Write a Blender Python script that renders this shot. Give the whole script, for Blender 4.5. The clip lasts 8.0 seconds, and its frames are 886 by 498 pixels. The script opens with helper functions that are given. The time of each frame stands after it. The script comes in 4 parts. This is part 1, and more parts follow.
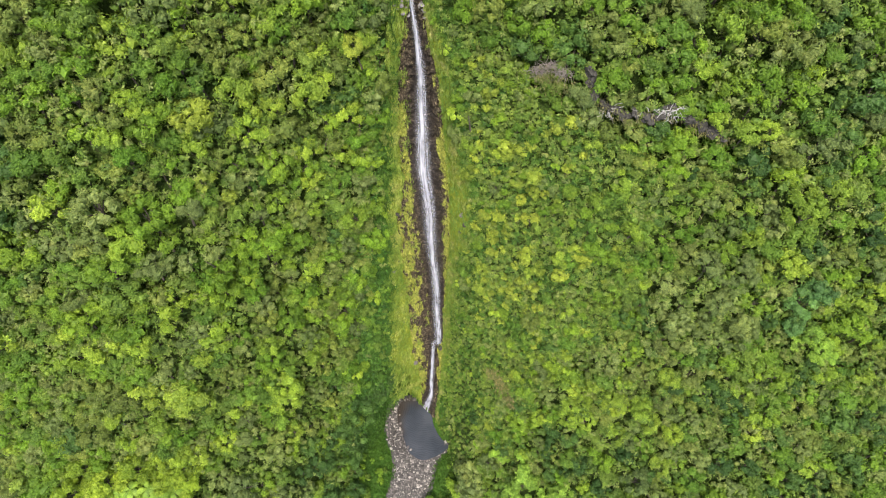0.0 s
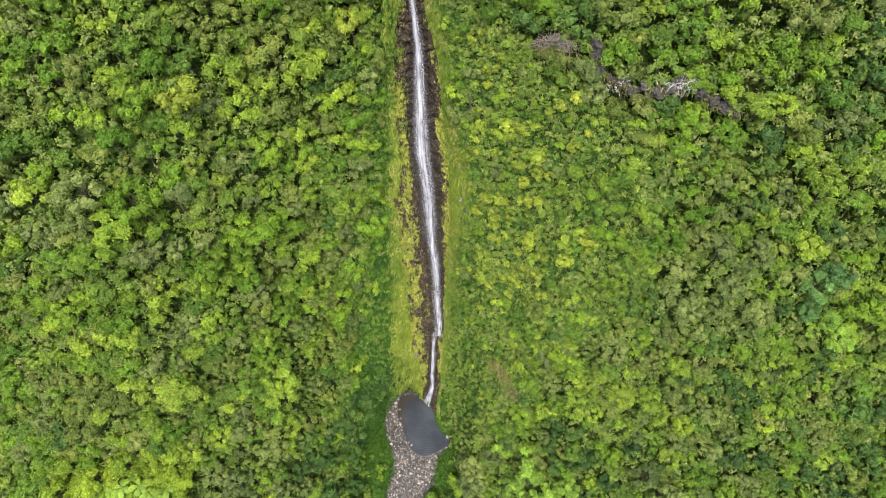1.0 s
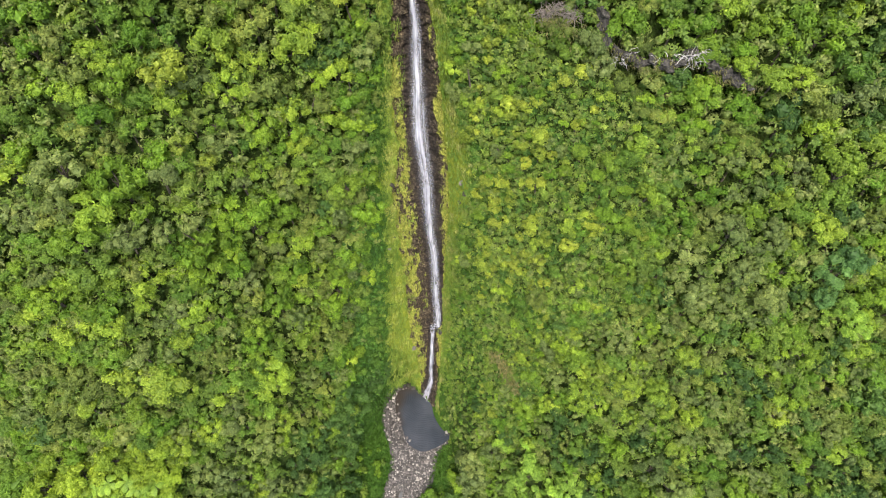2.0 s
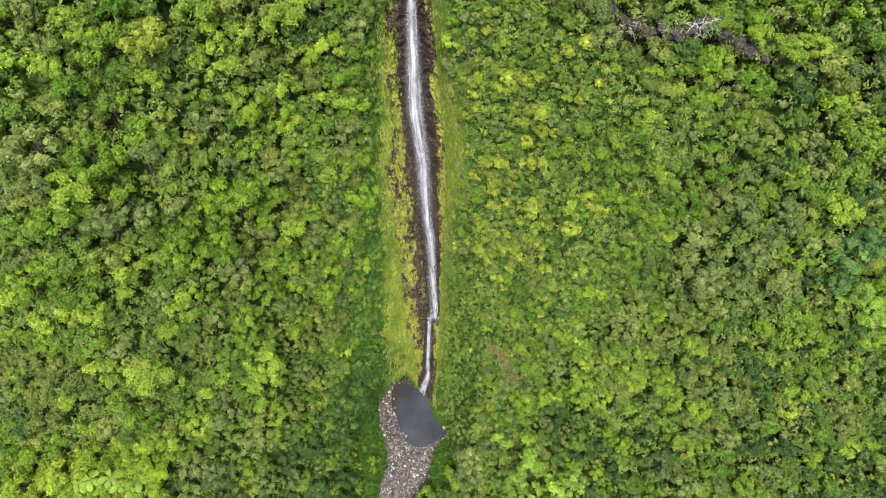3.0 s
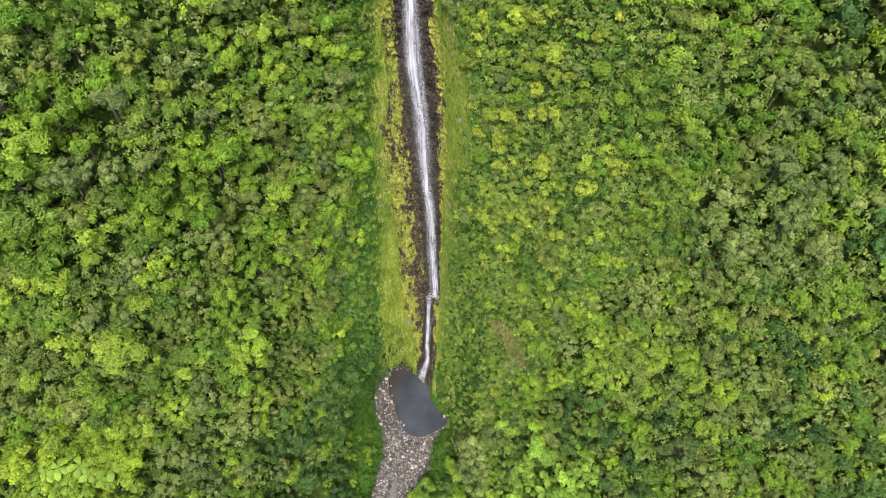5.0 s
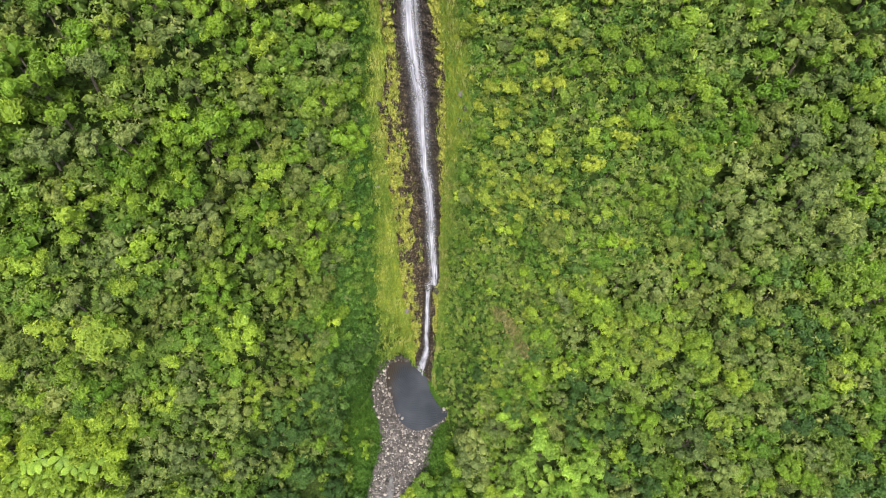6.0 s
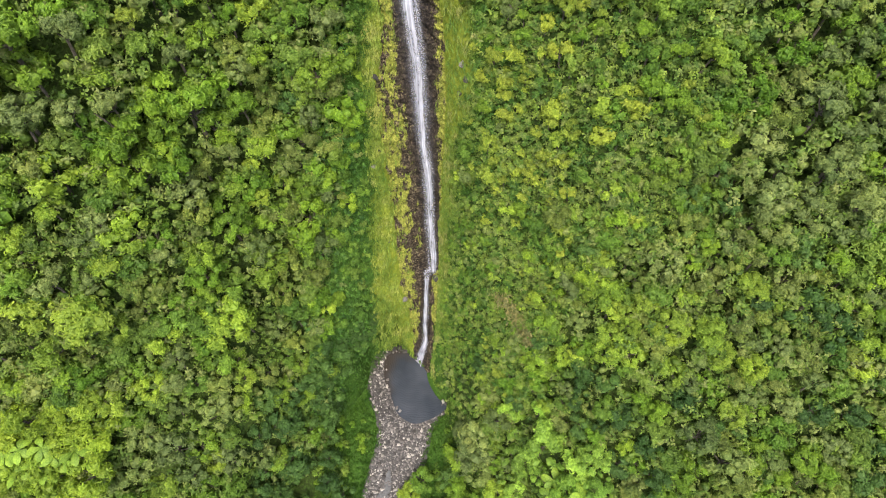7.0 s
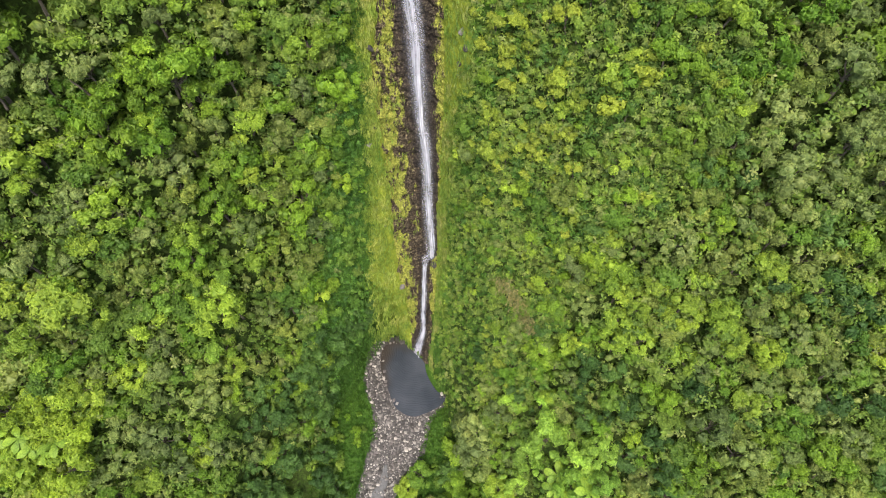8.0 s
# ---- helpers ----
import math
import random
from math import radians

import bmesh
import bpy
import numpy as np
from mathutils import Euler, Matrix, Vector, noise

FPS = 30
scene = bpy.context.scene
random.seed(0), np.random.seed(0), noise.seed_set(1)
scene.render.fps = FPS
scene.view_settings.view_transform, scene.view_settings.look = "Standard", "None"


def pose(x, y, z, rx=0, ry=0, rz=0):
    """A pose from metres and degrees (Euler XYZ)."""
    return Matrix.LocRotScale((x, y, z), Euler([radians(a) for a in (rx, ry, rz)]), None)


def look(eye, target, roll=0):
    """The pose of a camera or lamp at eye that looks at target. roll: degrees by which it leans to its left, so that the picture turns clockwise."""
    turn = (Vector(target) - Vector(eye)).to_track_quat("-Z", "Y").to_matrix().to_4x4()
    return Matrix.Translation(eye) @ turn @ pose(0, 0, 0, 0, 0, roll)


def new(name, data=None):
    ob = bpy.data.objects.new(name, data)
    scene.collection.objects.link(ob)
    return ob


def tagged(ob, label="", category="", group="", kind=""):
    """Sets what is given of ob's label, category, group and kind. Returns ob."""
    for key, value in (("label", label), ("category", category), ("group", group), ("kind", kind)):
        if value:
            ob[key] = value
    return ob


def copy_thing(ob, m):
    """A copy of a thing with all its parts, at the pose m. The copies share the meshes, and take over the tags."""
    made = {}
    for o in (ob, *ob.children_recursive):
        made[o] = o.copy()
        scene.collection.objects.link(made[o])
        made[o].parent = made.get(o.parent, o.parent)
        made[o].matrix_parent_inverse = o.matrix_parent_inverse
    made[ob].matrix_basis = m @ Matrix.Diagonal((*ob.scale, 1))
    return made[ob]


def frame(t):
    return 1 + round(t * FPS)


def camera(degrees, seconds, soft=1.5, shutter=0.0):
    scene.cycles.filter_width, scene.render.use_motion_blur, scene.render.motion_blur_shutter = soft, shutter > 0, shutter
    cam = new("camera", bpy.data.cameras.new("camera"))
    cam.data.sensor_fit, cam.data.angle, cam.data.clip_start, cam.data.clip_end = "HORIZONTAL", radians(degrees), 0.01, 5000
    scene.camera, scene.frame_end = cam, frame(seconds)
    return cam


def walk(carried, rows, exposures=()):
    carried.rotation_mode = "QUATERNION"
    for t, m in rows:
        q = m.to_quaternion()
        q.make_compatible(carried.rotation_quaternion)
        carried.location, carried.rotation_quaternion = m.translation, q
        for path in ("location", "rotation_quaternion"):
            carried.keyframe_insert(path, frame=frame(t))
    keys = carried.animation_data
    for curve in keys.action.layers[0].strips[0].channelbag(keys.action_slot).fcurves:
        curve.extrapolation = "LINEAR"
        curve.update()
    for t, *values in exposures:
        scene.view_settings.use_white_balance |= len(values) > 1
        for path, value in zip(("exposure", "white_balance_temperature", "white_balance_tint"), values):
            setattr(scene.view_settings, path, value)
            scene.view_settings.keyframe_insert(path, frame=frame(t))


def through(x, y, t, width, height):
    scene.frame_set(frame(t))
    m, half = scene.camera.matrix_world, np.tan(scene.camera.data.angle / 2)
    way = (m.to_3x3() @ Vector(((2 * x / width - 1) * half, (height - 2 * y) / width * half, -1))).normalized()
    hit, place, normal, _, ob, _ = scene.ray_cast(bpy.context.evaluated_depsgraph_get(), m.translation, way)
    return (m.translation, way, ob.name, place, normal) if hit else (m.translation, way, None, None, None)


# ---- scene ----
# The flight: a straight descent with the lens turned steeply down.
cam = camera(74.6, 8.0, soft=1.05)
PATH = [
    (0.0, (0.001, -0.056, 127.948), (-0.001, 0.979, 126.236), -0.1),
    (0.5, (0.049, -0.034, 126.064), (0.046, 1.0, 124.352), -0.4),
    (1.0, (0.071, -0.029, 124.264), (0.067, 1.003, 122.551), -0.6),
    (1.5, (0.153, 0.003, 122.369), (0.148, 1.034, 120.655), -0.7),
    (3.0, (0.366, 0.036, 116.449), (0.369, 1.067, 114.735), -0.3),
    (3.5, (0.435, 0.006, 114.371), (0.438, 1.037, 112.657), -0.2),
    (4.0, (0.407, -0.049, 112.34), (0.41, 0.983, 110.626), -0.2),
    (4.5, (0.372, 0.03, 110.308), (0.374, 1.061, 108.595), -0.3),
    (6.0, (0.633, 0.055, 104.132), (0.629, 1.083, 102.417), -0.5),
    (6.5, (0.69, 0.015, 102.119), (0.687, 1.043, 100.403), -0.4),
    (7.0, (0.741, -0.009, 100.06), (0.736, 1.018, 98.343), -0.4),
    (7.5, (0.814, -0.036, 98.065), (0.809, 0.99, 96.348), -0.4),
    (8.0, (0.908, 0.003, 95.989), (0.903, 1.028, 94.271), -0.3),
]
walk(cam, [(t, look(eye, target, roll)) for t, eye, target, roll in PATH], [(0.0, 1.87), (8.0, 1.87)])

# ---- light: a bright overcast sky, the sun a wide soft glow high on the left ----
SUN_UP, SUN_TURN = radians(62), radians(182)
world = bpy.data.worlds.new("sky")
scene.world = world
world.use_nodes = True
sky = world.node_tree.nodes.new("ShaderNodeTexSky")
sky.sky_type, sky.sun_disc = "NISHITA", False
sky.sun_elevation, sky.sun_rotation = SUN_UP, SUN_TURN
sky.air_density, sky.dust_density, sky.ozone_density = 1.0, 4.0, 1.0
back = world.node_tree.nodes["Background"]
back.inputs["Strength"].default_value = 0.1
world.node_tree.links.new(sky.outputs["Color"], back.inputs["Color"])
sun = new("sun", bpy.data.lights.new("sun", "SUN"))
sun.data.energy, sun.data.angle, sun.data.color = 1.4, radians(25), (1.0, 0.95, 0.86)
sun_from = Vector((math.sin(SUN_TURN) * math.cos(SUN_UP), math.cos(SUN_TURN) * math.cos(SUN_UP), math.sin(SUN_UP)))
sun.matrix_world = look(sun_from * 300, (0, 0, 0))


# ---- materials ----
def nodes_of(name):
    mat = bpy.data.materials.new(name)
    mat.use_nodes = True
    tree = mat.node_tree
    tree.nodes.clear()
    out = tree.nodes.new("ShaderNodeOutputMaterial")

    def add(kind, **inputs):
        node = tree.nodes.new("ShaderNode" + kind)
        for key, value in inputs.items():
            slot = node.inputs[int(key[1:])] if key[0] == "i" and key[1:].isdigit() else node.inputs[key.replace("_", " ")]
            if isinstance(value, bpy.types.NodeSocket):
                tree.links.new(value, slot)
            else:
                slot.default_value = value
        return node

    return mat, add, out, tree


def ramp(add, fac, stops):
    node = add("ValToRGB", Fac=fac)
    marks = node.color_ramp.elements
    while len(marks) < len(stops):
        marks.new(0.5)
    for mark, (place, colour) in zip(marks, stops):
        mark.position, mark.color = place, (*colour, 1)
    return node.outputs["Color"]


def mixed(add, fac, a, b, blend="MIX"):
    node = add("MixRGB", Fac=fac, Color1=a, Color2=b)
    node.blend_type = blend
    return node.outputs["Color"]


def leaf_material(name, stops, through=0.3, gloss=0.55, wide=False):
    """Leaves: a hue for each plant, a tone for each clump, a shade for each leaf, some light passing through."""
    mat, add, out, tree = nodes_of(name)
    plant = add("ObjectInfo").outputs["Random"]
    leaf = add("NewGeometry").outputs["Random Per Island"]
    place = add("TexCoord").outputs["Object"]
    clump = add("Attribute")
    clump.attribute_name = "tone"

    def sum_of(a, b, factor):
        node = add("Math", i0=a, i1=factor, i2=b)
        node.operation = "MULTIPLY_ADD"
        return node.outputs[0]

    if wide:
        field = add("TexNoise", Vector=place, Scale=0.3, Detail=3.0, Roughness=0.7).outputs["Fac"]
        plant = sum_of(clump.outputs["Fac"], field, 0.13)
    colour = ramp(add, plant, stops)
    if not wide:
        turn = add("Math", i0=plant, i1=17.0)
        turn.operation = "MULTIPLY"
        part_of = add("Math", i0=turn.outputs[0])
        part_of.operation = "FRACT"
        colour = mixed(add, 1.0, colour, ramp(add, part_of.outputs[0], [(0, (0.72, 0.76, 0.8)), (0.5, (0.98, 0.98, 0.98)), (1, (1.3, 1.25, 1.16))]), "MULTIPLY")
    colour = mixed(add, 1.0, colour, sum_of(clump.outputs["Fac"], 1.0, 0.2), "MULTIPLY")
    shade = ramp(add, leaf, [(0, (0.8, 0.83, 0.8)), (0.55, (1, 1, 1)), (1, (1.2, 1.17, 1.18))])
    colour = mixed(add, 1.0, colour, shade, "MULTIPLY")
    patch = add("TexNoise", Vector=place, Scale=1.7, Detail=2.0).outputs["Fac"]
    colour = mixed(add, 1.0, colour, ramp(add, patch, [(0.32, (0.78, 0.83, 0.84)), (0.5, (1, 1, 1)), (0.68, (1.22, 1.18, 1.14))]), "MULTIPLY")
    leaflet = add("TexVoronoi", Vector=place, Scale=7.0 if wide else 13.0)
    tone = add("SeparateColor", Color=leaflet.outputs["Color"]).outputs[0]
    colour = mixed(add, 1.0, colour, ramp(add, tone, [(0, (0.74, 0.78, 0.75)), (0.5, (1, 1, 1)), (1, (1.28, 1.22, 1.22))]), "MULTIPLY")
    tilt = add("Bump", Strength=0.4, Distance=0.06, Height=leaflet.outputs["Distance"])
    tilt.invert = True
    face = add("BsdfPrincipled", Base_Color=colour, Roughness=gloss, Normal=tilt.outputs[0])
    face.inputs["Specular IOR Level"].default_value = 0.2
    glow = add("BsdfTranslucent", Color=mixed(add, 1.0, colour, (1.15, 1.2, 0.6, 1), "MULTIPLY"))
    both = add("MixShader", Fac=through, i1=face.outputs[0], i2=glow.outputs[0])
    tree.links.new(both.outputs[0], out.inputs["Surface"])
    return mat


LEAF = {
    "green": leaf_material("leaf_green", [(0, (0.067, 0.136, 0.018)), (0.35, (0.095, 0.169, 0.021)), (0.7, (0.129, 0.191, 0.031)), (1, (0.095, 0.185, 0.021))]),
    "olive": leaf_material("leaf_olive", [(0, (0.107, 0.147, 0.028)), (0.5, (0.140, 0.183, 0.035)), (1, (0.123, 0.158, 0.041))]),
    "lime": leaf_material("leaf_lime", [(0, (0.157, 0.245, 0.026)), (1, (0.196, 0.273, 0.031))]),
    "mid": leaf_material("leaf_mid", [(0, (0.101, 0.196, 0.017)), (1, (0.146, 0.227, 0.021))]),
    "gold": leaf_material("leaf_gold", [(0, (0.195, 0.262, 0.032)), (1, (0.24, 0.29, 0.036))]),
    "grey": leaf_material("leaf_grey", [(0, (0.1, 0.142, 0.036)), (1, (0.14, 0.182, 0.052))], 0.25),
    "dark": leaf_material("leaf_dark", [(0, (0.045, 0.096, 0.021)), (1, (0.073, 0.136, 0.028))]),
    "limefine": leaf_material("leaf_lime_fine", [(0, (0.185, 0.27, 0.022)), (1, (0.205, 0.285, 0.026))]),
    "limefresh": leaf_material("leaf_lime_fresh", [(0, (0.15, 0.27, 0.034)), (1, (0.18, 0.29, 0.04))]),
    "teal": leaf_material("leaf_teal", [(0, (0.075, 0.16, 0.042)), (1, (0.095, 0.185, 0.05))]),
    "carpet": leaf_material("leaf_carpet", [(0.3, (0.041, 0.100, 0.015)), (0.42, (0.077, 0.155, 0.020)), (0.52, (0.124, 0.170, 0.038)), (0.62, (0.149, 0.210, 0.029)), (0.74, (0.093, 0.175, 0.024))], wide=True),
    "understory": leaf_material("leaf_understory", [(0.33, (0.072, 0.130, 0.020)), (0.5, (0.103, 0.165, 0.022)), (0.67, (0.139, 0.170, 0.047))], wide=True),
    "bank": leaf_material("bank_leaf", [(0.32, (0.036, 0.095, 0.017)), (0.5, (0.060, 0.135, 0.020)), (0.68, (0.103, 0.180, 0.031))], wide=True),
    "bigleaf": leaf_material("large_leaf", [(0, (0.14, 0.235, 0.026)), (1, (0.165, 0.255, 0.03))]),
    "grass": leaf_material("grass_blade", [(0.3, (0.088, 0.155, 0.021)), (0.5, (0.170, 0.235, 0.035)), (0.7, (0.278, 0.295, 0.077))], wide=True),
    "verge": leaf_material("verge_blade", [(0.3, (0.077, 0.150, 0.020)), (0.5, (0.129, 0.190, 0.028)), (0.7, (0.247, 0.240, 0.083))], wide=True),
    "meadow": leaf_material("meadow_blade", [(0.35, (0.038, 0.098, 0.014)), (0.65, (0.064, 0.13, 0.018))], wide=True),
    "dry": leaf_material("dry_blade", [(0.35, (0.134, 0.135, 0.053)), (0.65, (0.227, 0.215, 0.083))], wide=True),
}


def bark_material():
    mat, add, out, tree = nodes_of("bark")
    place = add("TexCoord").outputs["Object"]
    grain = add("TexNoise", Vector=place, Scale=6.0, Detail=4.0).outputs["Fac"]
    colour = ramp(add, grain, [(0.3, (0.028, 0.023, 0.015)), (0.7, (0.09, 0.074, 0.052))])
    face = add("BsdfPrincipled", Base_Color=colour, Roughness=0.85)
    tree.links.new(face.outputs[0], out.inputs["Surface"])
    return mat


BARK = bark_material()


def ground_material():
    """Soil and low plants, with moss and grass where the attributes say they grow."""
    mat, add, out, tree = nodes_of("hillside")
    place = add("TexCoord").outputs["Object"]
    fine = add("TexNoise", Vector=place, Scale=2.2, Detail=6.0, Roughness=0.65).outputs["Fac"]
    broad = add("TexNoise", Vector=place, Scale=0.18, Detail=3.0).outputs["Fac"]
    # Soil tones are darkened so that gaps between the plants read as shaded.
    low = ramp(add, fine, [(0.3, (0.016, 0.02, 0.007)), (0.5, (0.03, 0.05, 0.01)), (0.72, (0.055, 0.095, 0.016))])
    low = mixed(add, 1.0, low, ramp(add, broad, [(0.3, (0.75, 0.85, 0.8)), (0.7, (1.2, 1.1, 1.0))]), "MULTIPLY")
    moss = ramp(add, fine, [(0.25, (0.07, 0.085, 0.016)), (0.5, (0.15, 0.19, 0.02)), (0.75, (0.23, 0.25, 0.035))])
    grass = ramp(add, fine, [(0.25, (0.02, 0.042, 0.008)), (0.55, (0.036, 0.08, 0.01)), (0.8, (0.065, 0.115, 0.016))])
    def amount(name):
        node = add("Attribute")
        node.attribute_name = name
        return node.outputs["Fac"]
    colour = mixed(add, amount("grass"), low, grass)
    colour = mixed(add, amount("moss"), colour, moss)
    face = add("BsdfPrincipled", Base_Color=colour, Roughness=0.9)
    face.inputs["Specular IOR Level"].default_value = 0.1
    bump = add("Bump", Strength=0.8, Distance=0.3, Height=fine)
    tree.links.new(bump.outputs[0], face.inputs["Normal"])
    tree.links.new(face.outputs[0], out.inputs["Surface"])
    return mat


def rock_material():
    """Wet dark basalt with brown stains and cushions of moss."""
    mat, add, out, tree = nodes_of("basalt")
    place = add("TexCoord").outputs["Object"]
    fine = add("TexNoise", Vector=place, Scale=4.5, Detail=8.0, Roughness=0.75).outputs["Fac"]
    broad = add("TexNoise", Vector=place, Scale=0.7, Detail=4.0).outputs["Fac"]
    block = add("TexVoronoi", Vector=place, Scale=2.6)
    rock = ramp(add, fine, [(0.38, (0.007, 0.006, 0.006)), (0.47, (0.022, 0.016, 0.012)), (0.53, (0.058, 0.047, 0.032)), (0.61, (0.17, 0.152, 0.1))])
    chip = add("SeparateColor", Color=block.outputs["Color"]).outputs[1]
    rock = mixed(add, 1.0, rock, ramp(add, chip, [(0, (0.5, 0.47, 0.45)), (0.5, (1, 0.95, 0.9)), (0.85, (1.25, 1.18, 1.08)), (1, (2.1, 1.95, 1.7))]), "MULTIPLY")
    wet = add("Attribute")
    wet.attribute_name = "wet"
    rock = mixed(add, ramp(add, broad, [(0.42, (0, 0, 0)), (0.6, (0.4, 0.4, 0.4))]), rock, (0.03, 0.023, 0.016, 1))
    rock = mixed(add, wet.outputs["Fac"], rock, (0.011, 0.009, 0.01, 1))
    moss = ramp(add, fine, [(0.36, (0.05, 0.05, 0.014)), (0.48, (0.15, 0.165, 0.026)), (0.6, (0.27, 0.275, 0.055))])
    cover = add("Attribute")
    cover.attribute_name = "moss"
    hang = add("Mapping", Vector=place)
    hang.inputs["Scale"].default_value = (1.0, 0.6, 0.42)
    patch = add("TexNoise", Vector=hang.outputs[0], Scale=0.85, Detail=8.0, Roughness=0.68).outputs["Fac"]
    edge = add("Math", i0=patch, i1=cover.outputs["Fac"])
    edge.operation = "ADD"
    amount = ramp(add, edge.outputs[0], [(0.68, (0, 0, 0)), (0.73, (1, 1, 1))])
    colour = mixed(add, amount, rock, moss)
    face = add("BsdfPrincipled", Base_Color=colour, Roughness=0.75)
    face.inputs["Specular IOR Level"].default_value = 0.12
    high = mixed(add, 0.5, fine, block.outputs["Distance"])
    bump = add("Bump", Strength=1.0, Distance=0.35, Height=high)
    tree.links.new(bump.outputs[0], face.inputs["Normal"])
    tree.links.new(face.outputs[0], out.inputs["Surface"])
    return mat


def stone_material():
    mat, add, out, tree = nodes_of("river_stone")
    place = add("TexCoord").outputs["Object"]
    which = add("ObjectInfo").outputs["Random"]
    piece = add("NewGeometry").outputs["Random Per Island"]
    both = add("Math", i0=which, i1=piece)
    both.operation = "ADD"
    turn = add("Math", i0=both.outputs[0], i1=1.0)
    turn.operation = "MODULO"
    colour = ramp(add, turn.outputs[0], [(0, (0.024, 0.021, 0.018)), (0.4, (0.068, 0.06, 0.056)), (0.75, (0.16, 0.145, 0.135)), (1, (0.36, 0.335, 0.3))])
    grain = add("TexNoise", Vector=place, Scale=4.0, Detail=5.0).outputs["Fac"]
    colour = mixed(add, 1.0, colour, ramp(add, grain, [(0.3, (0.6, 0.58, 0.55)), (0.7, (1.25, 1.25, 1.25))]), "MULTIPLY")
    face = add("BsdfPrincipled", Base_Color=colour, Roughness=0.75)
    bump = add("Bump", Strength=0.6, Distance=0.1, Height=grain)
    tree.links.new(bump.outputs[0], face.inputs["Normal"])
    tree.links.new(face.outputs[0], out.inputs["Surface"])
    return mat


def pool_material():
    mat, add, out, tree = nodes_of("pool_water")
    place = add("TexCoord").outputs["Object"]
    round_foot = add("Mapping", Vector=place)
    round_foot.inputs["Location"].default_value = (3.9, -37.0, 0)
    ring = add("TexWave", Vector=round_foot.outputs[0], Scale=0.8, Distortion=9.0, Detail=3.0)
    ring.wave_type, ring.rings_direction = "RINGS", "Z"
    ripple = add("TexNoise", Vector=place, Scale=4.5, Detail=4.0).outputs["Fac"]
    height = mixed(add, 0.6, ring.outputs["Color"], ripple)
    shallow = add("Attribute")
    shallow.attribute_name = "shallow"
    # Murky grey and the sky's slate reflection are both put into this patchy colour.
    murk_and_sky = add("TexNoise", Vector=place, Scale=0.2, Detail=2.0).outputs["Fac"]
    deep = ramp(add, murk_and_sky, [(0.35, (0.026, 0.03, 0.037)), (0.65, (0.044, 0.049, 0.058))])
    colour = mixed(add, shallow.outputs["Fac"], deep, (0.034, 0.028, 0.023, 1))
    face = add("BsdfPrincipled", Base_Color=colour, Roughness=0.1, IOR=1.33)
    face.inputs["Specular IOR Level"].default_value = 0.35
    bump = add("Bump", Strength=0.5, Distance=0.06, Height=height)
    tree.links.new(bump.outputs[0], face.inputs["Normal"])
    tree.links.new(face.outputs[0], out.inputs["Surface"])
    return mat


def fall_material():
    """Falling water: white streaks drawn out down the fall, thin and clear at its edges."""
    mat, add, out, tree = nodes_of("falling_water")
    uv = add("UVMap").outputs["UV"]
    stretch = add("Mapping", Vector=uv)
    stretch.inputs["Scale"].default_value = (2.6, 0.03, 1)
    streak = add("TexNoise", Vector=stretch.outputs[0], Scale=1.7, Detail=2.5, Roughness=0.5).outputs["Fac"]
    drift = add("Mapping", Vector=uv)
    drift.inputs["Scale"].default_value = (1.5, 0.34, 1)
    gust = add("TexNoise", Vector=drift.outputs[0], Scale=1.0, Detail=4.0).outputs["Fac"]
    body = add("Attribute")
    body.attribute_name = "body"
    thick = add("SeparateColor", Color=ramp(add, streak, [(0.32, (0.6, 0.6, 0.6)), (0.5, (0.82, 0.82, 0.82)), (0.66, (1.05, 1.05, 1.05))])).outputs[0]
    swell = add("SeparateColor", Color=ramp(add, gust, [(0.35, (0.55, 0.55, 0.55)), (0.65, (1.35, 1.35, 1.35))])).outputs[0]
    first = add("Math", i0=thick, i1=swell)
    first.operation = "MULTIPLY"
    dense = add("Math", i0=first.outputs[0], i1=body.outputs["Fac"])
    dense.operation = "MULTIPLY"
    dense.use_clamp = True
    amount = dense.outputs[0]
    colour = ramp(add, streak, [(0.34, (0.31, 0.31, 0.36)), (0.5, (0.37, 0.37, 0.42)), (0.64, (0.47, 0.47, 0.515))])
    face = add("BsdfPrincipled", Base_Color=colour, Roughness=0.4)
    clear = add("BsdfTransparent")
    both = add("MixShader", Fac=amount, i1=clear.outputs[0], i2=face.outputs[0])
    tree.links.new(both.outputs[0], out.inputs["Surface"])
    return mat


def bed_material():
    """Wet gravel and dark water between the stones."""
    mat, add, out, tree = nodes_of("wet_gravel")
    place = add("TexCoord").outputs["Object"]
    fine = add("TexNoise", Vector=place, Scale=4.0, Detail=5.0, Roughness=0.7).outputs["Fac"]
    colour = ramp(add, fine, [(0.35, (0.011, 0.01, 0.009)), (0.55, (0.026, 0.022, 0.02)), (0.7, (0.06, 0.053, 0.047))])
    face = add("BsdfPrincipled", Base_Color=colour, Roughness=0.5)
    bump = add("Bump", Strength=0.8, Distance=0.15, Height=fine)
    tree.links.new(bump.outputs[0], face.inputs["Normal"])
    tree.links.new(face.outputs[0], out.inputs["Surface"])
    return mat


